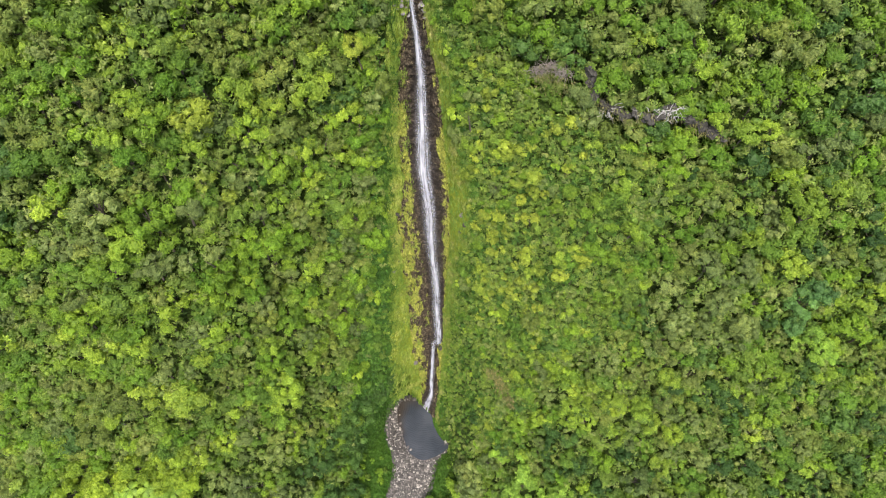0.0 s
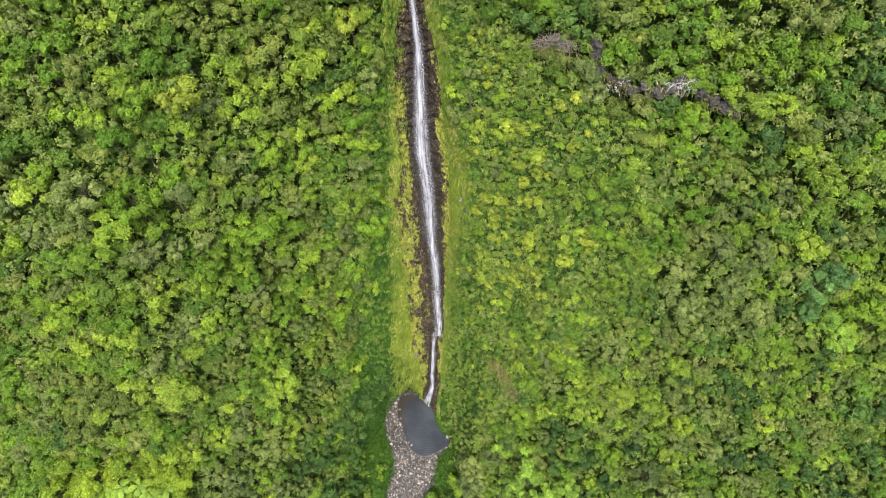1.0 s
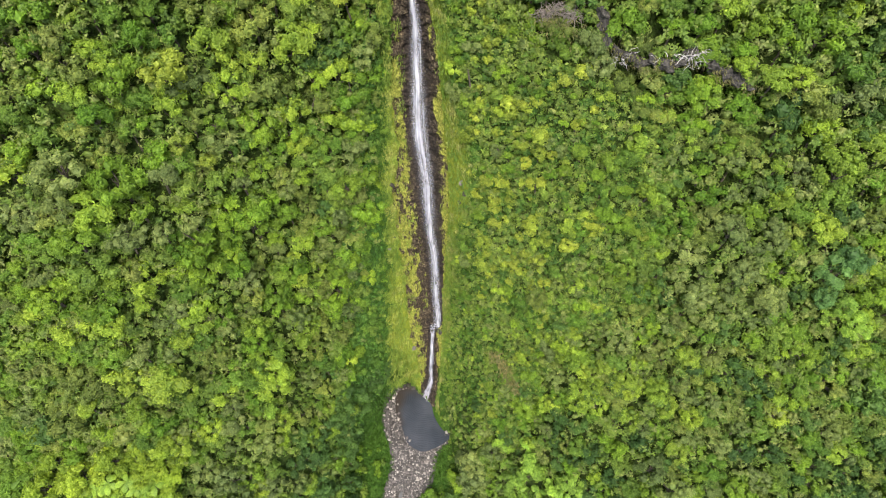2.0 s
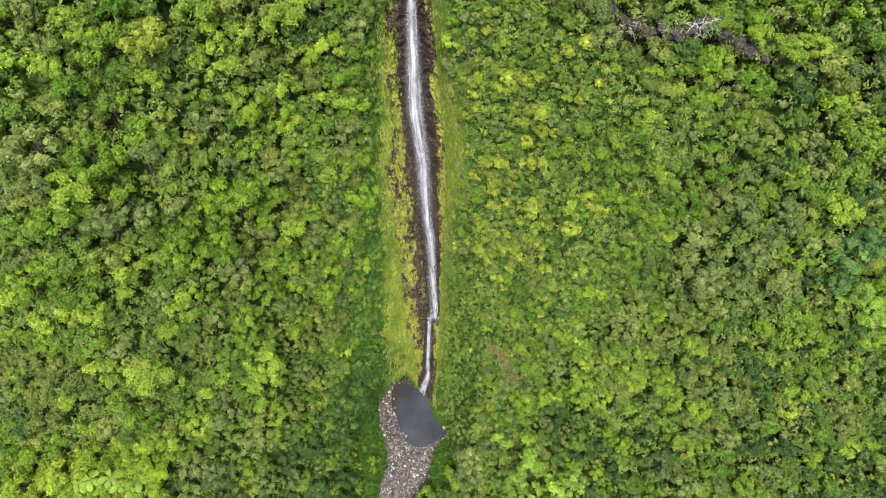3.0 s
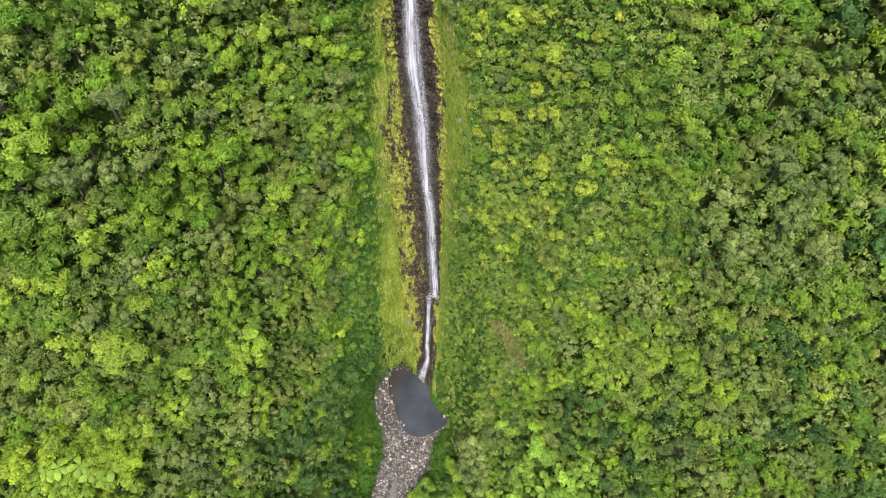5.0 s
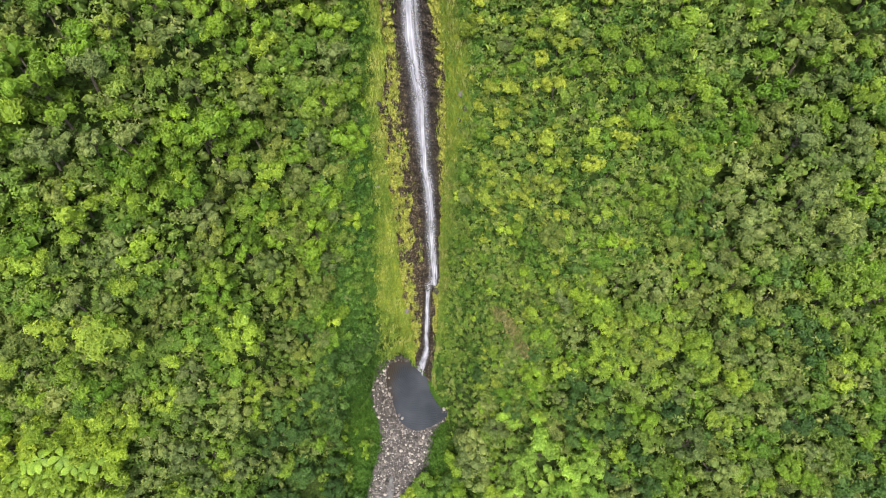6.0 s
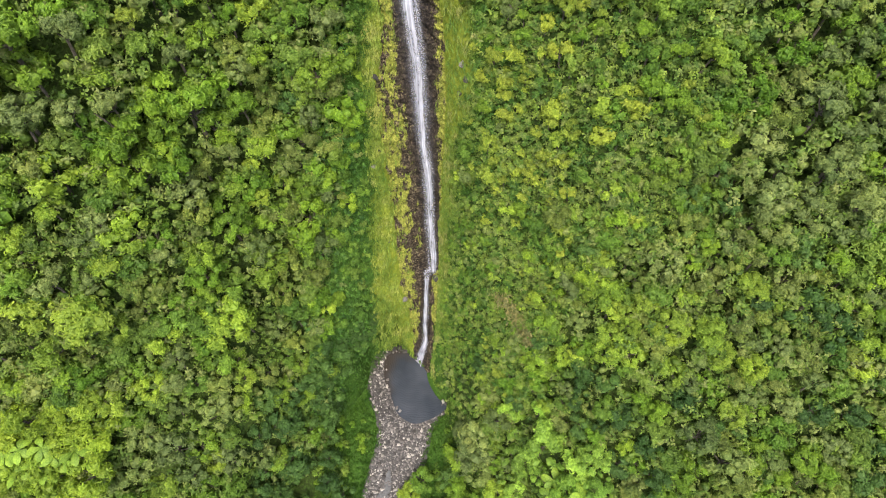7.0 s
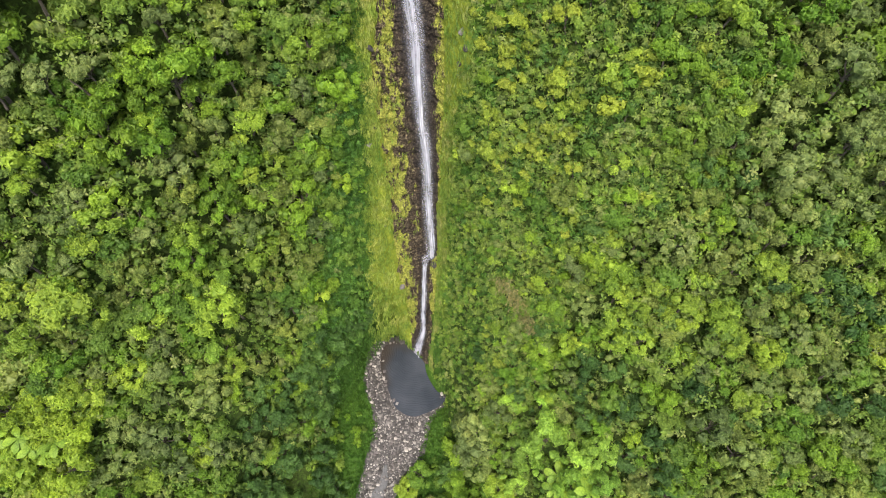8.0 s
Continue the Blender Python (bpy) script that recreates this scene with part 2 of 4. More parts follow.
def plain_material(name, dark, light, scale, rough=0.8):
    mat, add, out, tree = nodes_of(name)
    place = add("TexCoord").outputs["Object"]
    grain = add("TexNoise", Vector=place, Scale=scale, Detail=6.0, Roughness=0.7).outputs["Fac"]
    face = add("BsdfPrincipled", Base_Color=ramp(add, grain, [(0.35, dark), (0.68, light)]), Roughness=rough)
    bump = add("Bump", Strength=0.7, Distance=0.15, Height=grain)
    tree.links.new(bump.outputs[0], face.inputs["Normal"])
    tree.links.new(face.outputs[0], out.inputs["Surface"])
    return mat


PALE_STONE = plain_material("pale_stone", (0.06, 0.055, 0.052), (0.24, 0.22, 0.21), 2.2)
SLAB = plain_material("dark_slab", (0.008, 0.008, 0.007), (0.075, 0.068, 0.058), 3.0, 0.95)
BLEACHED = plain_material("bleached_wood", (0.24, 0.23, 0.22), (0.52, 0.5, 0.48), 3.0)
TWIG = plain_material("dry_twig", (0.12, 0.1, 0.085), (0.26, 0.225, 0.2), 2.0)
BROOK = plain_material("creek_water", (0.014, 0.014, 0.015), (0.04, 0.04, 0.042), 2.5, 0.45)
BED = bed_material()
GROUND, ROCK, STONE, POOL, FALL = ground_material(), rock_material(), stone_material(), pool_material(), fall_material()


# ---- the lie of the land ----
# Distances back (y) by height (z) of the gully's line, and of the slopes to its left and right.
HEIGHT = np.array([-20, -12, -8, -3, -1, -0.15, 0, 8, 16, 26, 38, 50, 62, 76, 100, 130, 200])
GULLY = np.array([-900, -90, -25, 13, 22, 26.5, 35.8, 38.9, 40.7, 45.1, 48.5, 51.5, 56.2, 59.8, 66, 95, 900])
LEFT = np.array([-980, -150, -70, -32, -20, -17, -16.2, -4.9, 5.1, 16.6, 23.4, 29.8, 36.5, 48, 62, 95, 900])
RIGHT = np.array([-990, -160, -80, -40, -28, -24, -23, -13.3, -3.1, 9.7, 21.8, 28, 36.4, 46, 60, 95, 900])
# How far the gully bites into each side, by distance from its line.
ASIDE = np.array([0, 3, 8, 14, 20, 28, 40])
BITE_LEFT = np.array([1, 1.02, 0.94, 0.80, 0.60, 0.26, 0])
BITE_RIGHT = np.array([1, 0.95, 0.66, 0.50, 0.26, 0.1, 0])


def step(v, a, b):
    s = np.clip((np.asarray(v, float) - a) / (b - a), 0, 1)
    return s * s * (3 - 2 * s)


def eased(v, marks, values, width):
    return sum(np.interp(v + o * width, marks, values) for o in (-1, -0.5, 0, 0.5, 1)) / 5


def gully_x(z):
    return np.interp(z, [0, 8, 16, 40, 80], [-3.7, -2, -0.8, -2.5, -5.5])


def front(x, z):
    """How far back the tops of the plants lie at x and height z."""
    x, z = np.asarray(x, float), np.asarray(z, float)
    soft = np.clip((z - 2) * 0.4, 0, 4)
    mid, left, right = (eased(z, HEIGHT, v, soft) for v in (GULLY, LEFT, RIGHT))
    d = x - gully_x(z)
    # the foot of the wall curves back behind the pool
    mid = mid + 3.8 * step(-d, 0, 5) * (1 - step(-d, 6, 11)) * (1 - step(z, 0, 10)) * step(z, -0.6, 0)
    return np.where(d < 0, left + (mid - left) * eased(-d, ASIDE, BITE_LEFT, 1.5), right + (mid - right) * eased(d, ASIDE, BITE_RIGHT, 1.5))


# Edges of the bare rock, the moss banks and the low growth, by height.
def rock_left(z):
    return np.interp(z, [0, 5, 13, 20, 25, 30, 35, 39, 44, 50, 54, 57, 60, 66, 70, 74, 77, 80.5, 84], [-4.8, -4.8, -5.0, -6.0, -6.4, -6.4, -6.8, -6.8, -7.2, -7.3, -6.5, -6.1, -6.3, -6.7, -6.6, -6.3, -5.7, -5.0, -4.5])


def rock_right(z):
    return np.interp(z, [0, 3, 7, 14, 20, 25, 30, 36, 41, 45, 49, 53, 59, 61, 67, 71, 75, 78, 81, 84], [-2.0, -1.7, -1.2, -0.7, -0.4, -0.2, -0.3, 0.3, 0.3, 0.6, 0.8, 0.9, 0.7, 0.3, -0.1, -0.4, -0.8, -1.6, -2.2, -2.7])


def moss_left(z):
    return np.interp(z, [0, 5, 12, 17, 24, 31, 36, 40, 44, 48, 51, 54, 60, 68, 77], [-9.2, -9.6, -10.6, -9.8, -9.8, -9.2, -8.9, -8.6, -8.3, -8.4, -8.8, -8.1, -7.8, -7.2, -6.4]) + 0.3 * np.sin(0.55 * z) + 0.3 * np.sin(1.37 * z + 1)


def grass_right(z):
    return np.interp(z, [0, 4, 8, 14, 20, 26, 31, 37, 42, 47, 51, 55, 58, 61, 63, 71, 78, 84], [-1.7, -1.3, -0.8, 0.1, 0.7, 0.9, 1.0, 1.6, 1.8, 2.0, 2.7, 3.6, 3.7, 3.2, 2.5, 0.9, 0.1, -1.8]) + 0.2 * np.sin(0.5 * z + 2) + 0.2 * np.sin(1.6 * z)


def low_left(z):
    return np.interp(z, [0, 8, 14, 20, 30, 40, 50, 60, 68, 77], [-17.5, -17.5, -17, -16.5, -15.5, -13.5, -11.5, -9.8, -8, -7]) + 0.8 * np.sin(0.7 * z) * step(z, 8, 14) * step(-z, -62, -54)


def low_right(z):
    return np.interp(z, [0, 8, 16, 30, 45, 55, 72, 80], [4, 5, 8, 12, 15, 24, 25, 3]) + step(z, 10, 18) * (1.9 * np.sin(0.62 * z + 1) + 1.4 * np.sin(1.45 * z))


def depth_of_growth(x, z):
    """Metres by which the soil lies behind the tops of the plants."""
    outside = np.maximum(low_left(z) - x, x - low_right(z))
    banks = np.maximum(moss_left(z) - x, x - grass_right(z))
    t = np.where(x < 0, 0.5, 0.9) * step(banks, 0, 2.5) + 2.3 * step(outside, -1, 3)
    return t * step(z, 0.4, 2.5)


def ground(x, z):
    return front(x, z) + depth_of_growth(x, z)


def join(name, parts, material, parent=None, smooth=False):
    """One mesh object from lists of (points, faces)."""
    points, faces, start = [], [], 0
    for p, f in parts:
        points.append(np.asarray(p, float).reshape(-1, 3))
        faces.extend([tuple(int(i) + start for i in face) for face in f])
        start += len(points[-1])
    mesh = bpy.data.meshes.new(name)
    mesh.from_pydata(np.concatenate(points).tolist(), [], faces)
    mesh.materials.append(material)
    if smooth:
        mesh.polygons.foreach_set("use_smooth", [True] * len(mesh.polygons))
    ob = new(name, mesh)
    ob.parent = parent
    return ob


def quads(name, corners, material, parent=None):
    """One mesh object from an array of separate four-sided faces, n x 4 x 3."""
    n = len(corners)
    mesh = bpy.data.meshes.new(name)
    mesh.vertices.add(4 * n)
    mesh.vertices.foreach_set("co", np.ascontiguousarray(corners, dtype=np.float32).ravel())
    mesh.loops.add(4 * n)
    mesh.loops.foreach_set("vertex_index", np.arange(4 * n, dtype=np.int32))
    mesh.polygons.add(n)
    mesh.polygons.foreach_set("loop_start", np.arange(0, 4 * n, 4, dtype=np.int32))
    mesh.update(calc_edges=True)
    mesh.materials.append(material)
    ob = new(name, mesh)
    ob.parent = parent
    return ob


def sheet(name, points, material, parent=None, smooth=True, **attributes):
    """One mesh object from a grid of points, rows x columns x 3, with number attributes."""
    rows, cols = points.shape[:2]
    k = np.arange(rows * cols).reshape(rows, cols)
    loops = np.stack([k[:-1, :-1], k[:-1, 1:], k[1:, 1:], k[1:, :-1]], -1).reshape(-1, 4)
    mesh = bpy.data.meshes.new(name)
    mesh.vertices.add(rows * cols)
    mesh.vertices.foreach_set("co", np.ascontiguousarray(points, dtype=np.float32).ravel())
    mesh.loops.add(4 * len(loops))
    mesh.loops.foreach_set("vertex_index", loops.astype(np.int32).ravel())
    mesh.polygons.add(len(loops))
    mesh.polygons.foreach_set("loop_start", np.arange(0, 4 * len(loops), 4, dtype=np.int32))
    mesh.update(calc_edges=True)
    mesh.polygons.foreach_set("use_smooth", [smooth] * len(loops))
    for key, values in attributes.items():
        mesh.attributes.new(key, "FLOAT", "POINT").data.foreach_set("value", np.asarray(values, dtype=np.float32).ravel())
    mesh.materials.append(material)
    ob = new(name, mesh)
    ob.parent = parent
    return ob


def bumps(points, scale, octaves=4):
    """Rough noise, -1 to 1, at an array of points."""
    flat = np.asarray(points, float).reshape(-1, 3) * scale
    return np.array([noise.fractal(Vector(p), 0.9, 2.1, octaves) for p in flat.tolist()]).reshape(np.shape(points)[:-1])


# The creek: edges of its bed and its fall, by distance back.
CREEK_LEFT = ([4, 14, 16.6, 19.2, 21.8, 24.5, 26.8, 29.7, 33.2, 36.3, 38.5], [-14, -12.8, -12.1, -11.5, -10.6, -10.4, -10.8, -12.2, -12.8, -12.4, -11.4])
CREEK_RIGHT = ([4, 14.1, 15.7, 17.4, 20, 22.2, 24.5, 26.1, 28, 29, 30.5, 38.5], [-9.5, -6.9, -5.1, -3.5, -2.6, -2.2, -1.7, -0.5, 1.5, 1.2, -7.5, -7.5])
BED_FALL = ([-25, 13, 22, 26.5, 36], [-8, -3, -1, -0.15, -0.05])


def build_ground():
    xs = np.concatenate([[-1600, -900, -500, -300, -200, -150, -120, -100], np.arange(-86, -24, 1.1), np.arange(-24, 16, 0.5), np.arange(16, 86, 1.1), [100, 120, 150, 200, 300, 500, 900, 1600]])
    zs = np.concatenate([[-20, -16, -12, -10, -8, -6, -5, -4], np.arange(-3, -0.2, 0.15), np.arange(-0.16, 0.2, 0.02), np.arange(0.2, 3, 0.3), np.arange(3, 96, 0.7), [100, 105, 110, 118, 124, 130, 145, 160, 180, 200]])
    X, Z = np.meshgrid(xs, zs)
    Y = ground(X, Z)
    rough = bumps(np.stack([X, Y, Z], -1), 0.35)
    Y = Y + 0.35 * rough * step(Z, 1, 6)
    # the soil falls back a little under the bare rock
    inside = step(X, rock_left(Z) - 0.2, rock_left(Z) + 0.6) * step(-X, -rock_right(Z) - 0.2, -rock_right(Z) + 0.6)
    Y = Y + 1.9 * inside * step(Z, 0.5, 3) * step(-Z, -86, -83)
    near, left_edge, right_edge = (Y > 3) & (Y < 40), np.interp(Y, *CREEK_LEFT), np.interp(Y, *CREEK_RIGHT)
    cut = step(X, left_edge - 0.9, left_edge) * step(-X, -right_edge - 0.9, -right_edge) * near
    Z = np.where(cut > 0, Z + cut * (np.minimum(Z, np.interp(Y, *BED_FALL) - 0.25) - Z), Z)
    pond = np.hypot((X + 4.4) / 6.5, (Y - 31.8) / 7.5) < 1
    Z = np.where(pond & (Z < 0.3), np.minimum(Z, -0.3), Z)
    wob = 0.9 * bumps(np.stack([X, Y, Z], -1), 0.5, 3)
    moss = step(X + wob, moss_left(Z) - 0.8, moss_left(Z) + 0.6) * step(-X + wob, -grass_right(Z) - 0.9, -grass_right(Z) + 0.5) * step(Z, 0.3, 1.6) * step(-Z, -86, -80)
    moss = moss * step(Y, 29.5, 31) * (1 - step(X, -3, -2) * (1 - step(Z, 8, 16)))
    grass = step(X + wob, low_left(Z) - 2, low_left(Z) + 2) * step(-X + wob, -grass_right(Z) - 4, -grass_right(Z) - 1)
    return tagged(sheet("ground", np.stack([X, Y, Z], -1), GROUND, moss=moss, grass=grass), "steep green hillside of soil, grass and moss round the gully", "hillside", kind="structure")


build_ground()


# ---- rock, water ----
def fall_x(z):
    return np.interp(z, [0, 1.3, 3.8, 6.3, 13, 19, 21.7, 22.5, 25, 30, 35, 40, 44, 48, 51.5, 54.5, 57.5, 60, 66, 70, 74, 77.5, 81, 84, 88],
                     [-4.0, -3.75, -3.2, -2.65, -2.4, -2.15, -1.95, -1.1, -1.05, -1.3, -1.36, -1.45, -1.85, -2.04, -2.17, -2.35, -2.66, -2.95, -2.95, -3.0, -2.95, -3.05, -3.45, -3.85, -4.1])


def fall_half(z):
    return np.interp(z, [0, 5, 13, 19, 20.7, 22, 26, 35, 44, 50, 55, 60, 66, 70, 77, 83], [0.8, 0.62, 0.5, 0.45, 0.55, 0.8, 0.88, 0.88, 1.0, 1.2, 1.15, 1.3, 1.1, 0.95, 0.72, 0.4])


def ridges(points, scale):
    flat = np.asarray(points, float).reshape(-1, 3) * scale
    return np.array([noise.ridged_multi_fractal(Vector(p), 0.9, 2.2, 4, 1.0, 2.0) for p in flat.tolist()]).reshape(np.shape(points)[:-1])


def rock_surface(x, z):
    """How far back the bare rock lies, with its ledges and blocks."""
    p = np.stack([x, np.zeros_like(x), z], -1)
    lumps = bumps(p, 0.7, 5)
    blocks = ridges(p * np.array([0.7, 1, 1.8]), 0.55)
    edge = np.minimum(x - rock_left(z), rock_right(z) - x)
    return front(x, z) + 0.75 - 0.55 * lumps - 0.5 * blocks + 0.9 * step(-edge, -0.2, 1.0)


def build_rock_face():
    zs = np.arange(0.02, 85.5, 0.2)
    us = np.linspace(-0.13, 1.13, 48)
    U, Z = np.meshgrid(us, zs)
    X = rock_left(Z) + U * (rock_right(Z) - rock_left(Z)) + 0.35 * bumps(np.stack([U * 6, Z * 0.6, U * 0], -1), 0.8, 3)
    Y = rock_surface(X, Z)
    off = np.abs(X - fall_x(Z)) / fall_half(Z)
    wet = 0.6 * (1 - step(off + 0.5 * bumps(np.stack([X, X * 0, Z * 0.5], -1), 0.9, 3), 1.2, 2.4))
    moss = 0.14 * step(1 - U, 0.4, 0.95) + 0.16 * step(U, 0.75, 1.0) + 0.1 - 0.3 * (1 - step(off, 1.0, 1.9)) - 0.12 * step(Z, 66, 72) - 0.3 * step(U, 0.45, 0.6) * (1 - step(Z, 5, 11))
    return tagged(sheet("rock_face", np.stack([X, Y, Z], -1), ROCK, smooth=False, moss=moss, wet=wet), "dark wet basalt cliff with mossy ledges behind the waterfall", "cliff", kind="structure")


build_rock_face()


def fall_strand(name, parent, offset, spread, out, weight, low, high, seed, soft=1.0):
    """One veil of the fall: a bulging ribbon, thickest along its middle."""
    zs = np.arange(low, high, 0.3)
    us = np.linspace(-1, 1, 17)
    U, Z = np.meshgrid(us, zs)
    sway = 0.06 * np.sin(Z * 0.35 + seed) + 0.04 * np.sin(Z * 0.9 + 2 * seed)
    X = fall_x(Z) + fall_half(Z) * (offset + spread * U) + sway * fall_half(Z)
    bare = front(X, Z) - 0.5
    Y = bare - out * (1.2 - U * U) + 0.8 * (1 - step(Z, 0.5, 5))
    ends = step(Z, low, low + 1.5) * step(-Z, -high, -high + 3) if low > 0.5 else step(-Z, -high, -high + 3)
    body = weight * (1 - U * U) ** soft * ends
    ob = sheet(name, np.stack([X, Y, Z], -1), FALL, parent, body=body)
    mesh = ob.data
    uv = mesh.uv_layers.new(name="UVMap")
    index = np.empty(len(mesh.loops), dtype=np.int32)
    mesh.loops.foreach_get("vertex_index", index)
    flat = np.stack([U * spread + seed * 3.1, Z], -1).reshape(-1, 2)[index]
    uv.data.foreach_set("uv", flat.astype(np.float32).ravel())
    return ob


def build_fall():
    fall = tagged(new("waterfall"), "tall thin white waterfall running down dark rock", "waterfall", kind="structure")
    fall_strand("veil", fall, 0.0, 1.0, 0.2, 0.42, 0.0, 88.0, 1.0, 1.3)
    fall_strand("veil", fall, -0.1, 0.55, 0.3, 0.85, 36.0, 86.0, 2.0)
    fall_strand("veil", fall, 0.12, 0.62, 0.38, 0.8, 21.8, 44.0, 3.0)
    fall_strand("veil", fall, 0.0, 1.5, 0.1, 0.1, 22.0, 74.0, 4.0, 1.6)
    fall_strand("veil", fall, 0.45, 0.3, 0.42, 0.75, 21.8, 31.0, 5.0)
    fall_strand("veil", fall, 0.55, 0.2, 0.3, 0.5, 46.0, 76.0, 6.0)
    fall_strand("veil", fall, 0.0, 0.75, 0.35, 1.15, 0.0, 22.4, 7.0, 0.8)
    fall_strand("veil", fall, 0.9, 0.35, 0.3, 0.35, 11.0, 19.5, 8.0)
    fall_strand("splash", fall, 0.0, 1.2, 0.35, 0.75, 0.0, 2.6, 9.0, 1.2)
    return fall


build_fall()


SHORE = [(-9.7, 36.8), (-9.9, 33.7), (-8.9, 31.0), (-8.0, 28.6), (-7.3, 27.1), (-5.8, 25.9), (-4.3, 25.4), (-2.7, 25.8), (-0.9, 26.6), (0.9, 28.1), (-0.6, 29.7), (-1.6, 31.2), (-2.3, 32.8), (-2.6, 34.6), (-3.0, 36.2), (-5.0, 37.3), (-6.8, 37.9), (-8.4, 38.5)]


def shore_line(count):
    """The pool's shore as a smooth closed line."""
    pts = np.array(SHORE)
    n = len(pts)
    line = []
    for t in np.linspace(0, n, count, endpoint=False):
        i, f = int(t), t - int(t)
        a, b, c, d = (pts[(i + k) % n] for k in (-1, 0, 1, 2))
        line.append(0.5 * (2 * b + (c - a) * f + (2 * a - 5 * b + 4 * c - d) * f * f + (3 * b - a - 3 * c + d) * f ** 3))
    return np.array(line)


LINE = shore_line(90)


def in_pool(x, y, grow=0.0):
    """Whether x, y lies on the water, more than grow metres from the shore."""
    inside = False
    for (ax, ay), (bx, by) in zip(LINE, np.roll(LINE, -1, 0)):
        if (ay > y) != (by > y) and x < (bx - ax) * (y - ay) / (by - ay) + ax:
            inside = not inside
    return inside and np.min(np.hypot(LINE[:, 0] - x, LINE[:, 1] - y)) > grow


def build_pool():
    """The plunge pool: a rippled sheet inside an uneven shore."""
    ring = np.vstack([LINE, LINE[:1]])
    centre = np.array([-4.6, 31.5])
    r = np.linspace(0.0005, 1.03, 26)[:, None, None]
    flat = centre + r * (ring - centre)
    X, Y = flat[..., 0], flat[..., 1]
    waves = 0.004 * np.sin(5.0 * np.hypot(X + 3.6, Y - 36) + 1.4 * np.sin(X)) + 0.012 * bumps(np.stack([X, Y, X * 0], -1), 0.9, 3)
    edge = np.linspace(0.0005, 1.03, 26)[:, None] * np.ones_like(X)
    shallow = step(edge + 0.16 * bumps(np.stack([X, Y, X * 0], -1), 0.5, 3) - 0.11 * (X + 4.6) + 0.05 * (Y - 32), 1.0, 1.7)
    return tagged(sheet("pool", np.stack([X, Y, 0.06 + waves], -1), POOL, shallow=shallow), "dark slate-grey rippled plunge pool under the waterfall", "pool", kind="structure")


build_pool()


# ---- plants ----
rng = np.random.default_rng(7)


def unit(v):
    return v / np.maximum(np.linalg.norm(v, axis=-1, keepdims=True), 1e-6)


def unit_ball():
    bm = bmesh.new()
    bmesh.ops.create_icosphere(bm, subdivisions=1, radius=1)
    bm.verts.index_update()
    pts, faces = np.array([v.co for v in bm.verts]), [tuple(v.index for v in f.verts) for f in bm.faces]
    bm.free()
    return pts, faces


BALL, BALL_FACES = unit_ball()


def whorls(centre, normal, length, width, petals, droop=0.25):
    """Leaves in whorls: petals pointed blades round each centre, spread across its normal."""
    n = len(centre)
    side = unit(np.cross(normal, rng.normal(size=(n, 3))))
    other = np.cross(normal, side)
    made = []
    for k in range(petals):
        a = (2 * math.pi * k / petals + rng.uniform(-0.35, 0.35, n))[:, None]
        way = np.cos(a) * side + np.sin(a) * other
        across = np.cross(normal, way)
        L = length * rng.uniform(0.6, 1.3, (n, 1))
        hang = L * droop * rng.uniform(0.2, 1.8, (n, 1))
        mid = centre + way * L * 0.55 + normal * L * 0.08
        tip = centre + way * L - normal * hang
        made.append(np.stack([centre, mid - across * L * width * 0.5, tip, mid + across * L * width * 0.5], 1))
    return np.concatenate(made)


def crown_leaves(clumps, per_clump, leaf, width, petals=4, flat=0.75, spread=0.66, size=0.36, droop=0.3):
    """Leaves of a crown of radius one about the origin, hugging rounded clumps with gaps between; a tone for each clump."""
    made, hearts, cores, tones = [], [], [], []
    for i in range(clumps):
        turn = i * 2.4 + rng.uniform(-0.4, 0.4)
        rise = rng.uniform(-0.5, 1.0)
        out = math.sqrt(max(0.0, 1 - max(rise, 0) ** 2)) * spread * rng.uniform(0.6, 1.25)
        heart = np.array([math.cos(turn) * out, math.sin(turn) * out, rise * flat * spread])
        r = size * rng.uniform(0.6, 1.35)
        count = max(4, int(per_clump * (r / size) ** 2))
        u = unit(rng.normal(size=(count, 3)) + unit(heart) * 0.6 + np.array([0, 0, 0.7]))
        place = heart + u * (r * rng.uniform(0.72, 0.98, count))[:, None] * np.array([1, 1, 0.85])
        face = unit(u + rng.normal(size=(count, 3)) * 0.3 + np.array([0, 0, 0.2]))
        made.append(whorls(place, face, leaf, width, petals, droop))
        hearts.append(heart)
        tones.append(rng.uniform(-1, 1))
        ball = BALL * (1 + 0.22 * rng.uniform(-1, 1, (len(BALL), 1)))
        cores.append((heart + ball * r * 0.66 * np.array([1, 1, 0.85]), BALL_FACES))
    return made, hearts, cores, tones


def tube(points, radii, sides=5):
    """A tapering limb along points."""
    ring, faces = [], []
    for i, p in enumerate(points):
        way = Vector(points[min(i + 1, len(points) - 1)]) - Vector(points[max(i - 1, 0)])
        a = way.orthogonal().normalized()
        b = way.normalized().cross(a)
        for k in range(sides):
            t = 2 * math.pi * k / sides
            ring.append(tuple(Vector(p) + (a * math.cos(t) + b * math.sin(t)) * radii[i]))
    for i in range(len(points) - 1):
        for k in range(sides):
            q = (k + 1) % sides
            faces.append((i * sides + k, i * sides + q, (i + 1) * sides + q, (i + 1) * sides + k))
    return ring, faces


FAR_BELOW = (0, -400, -60)


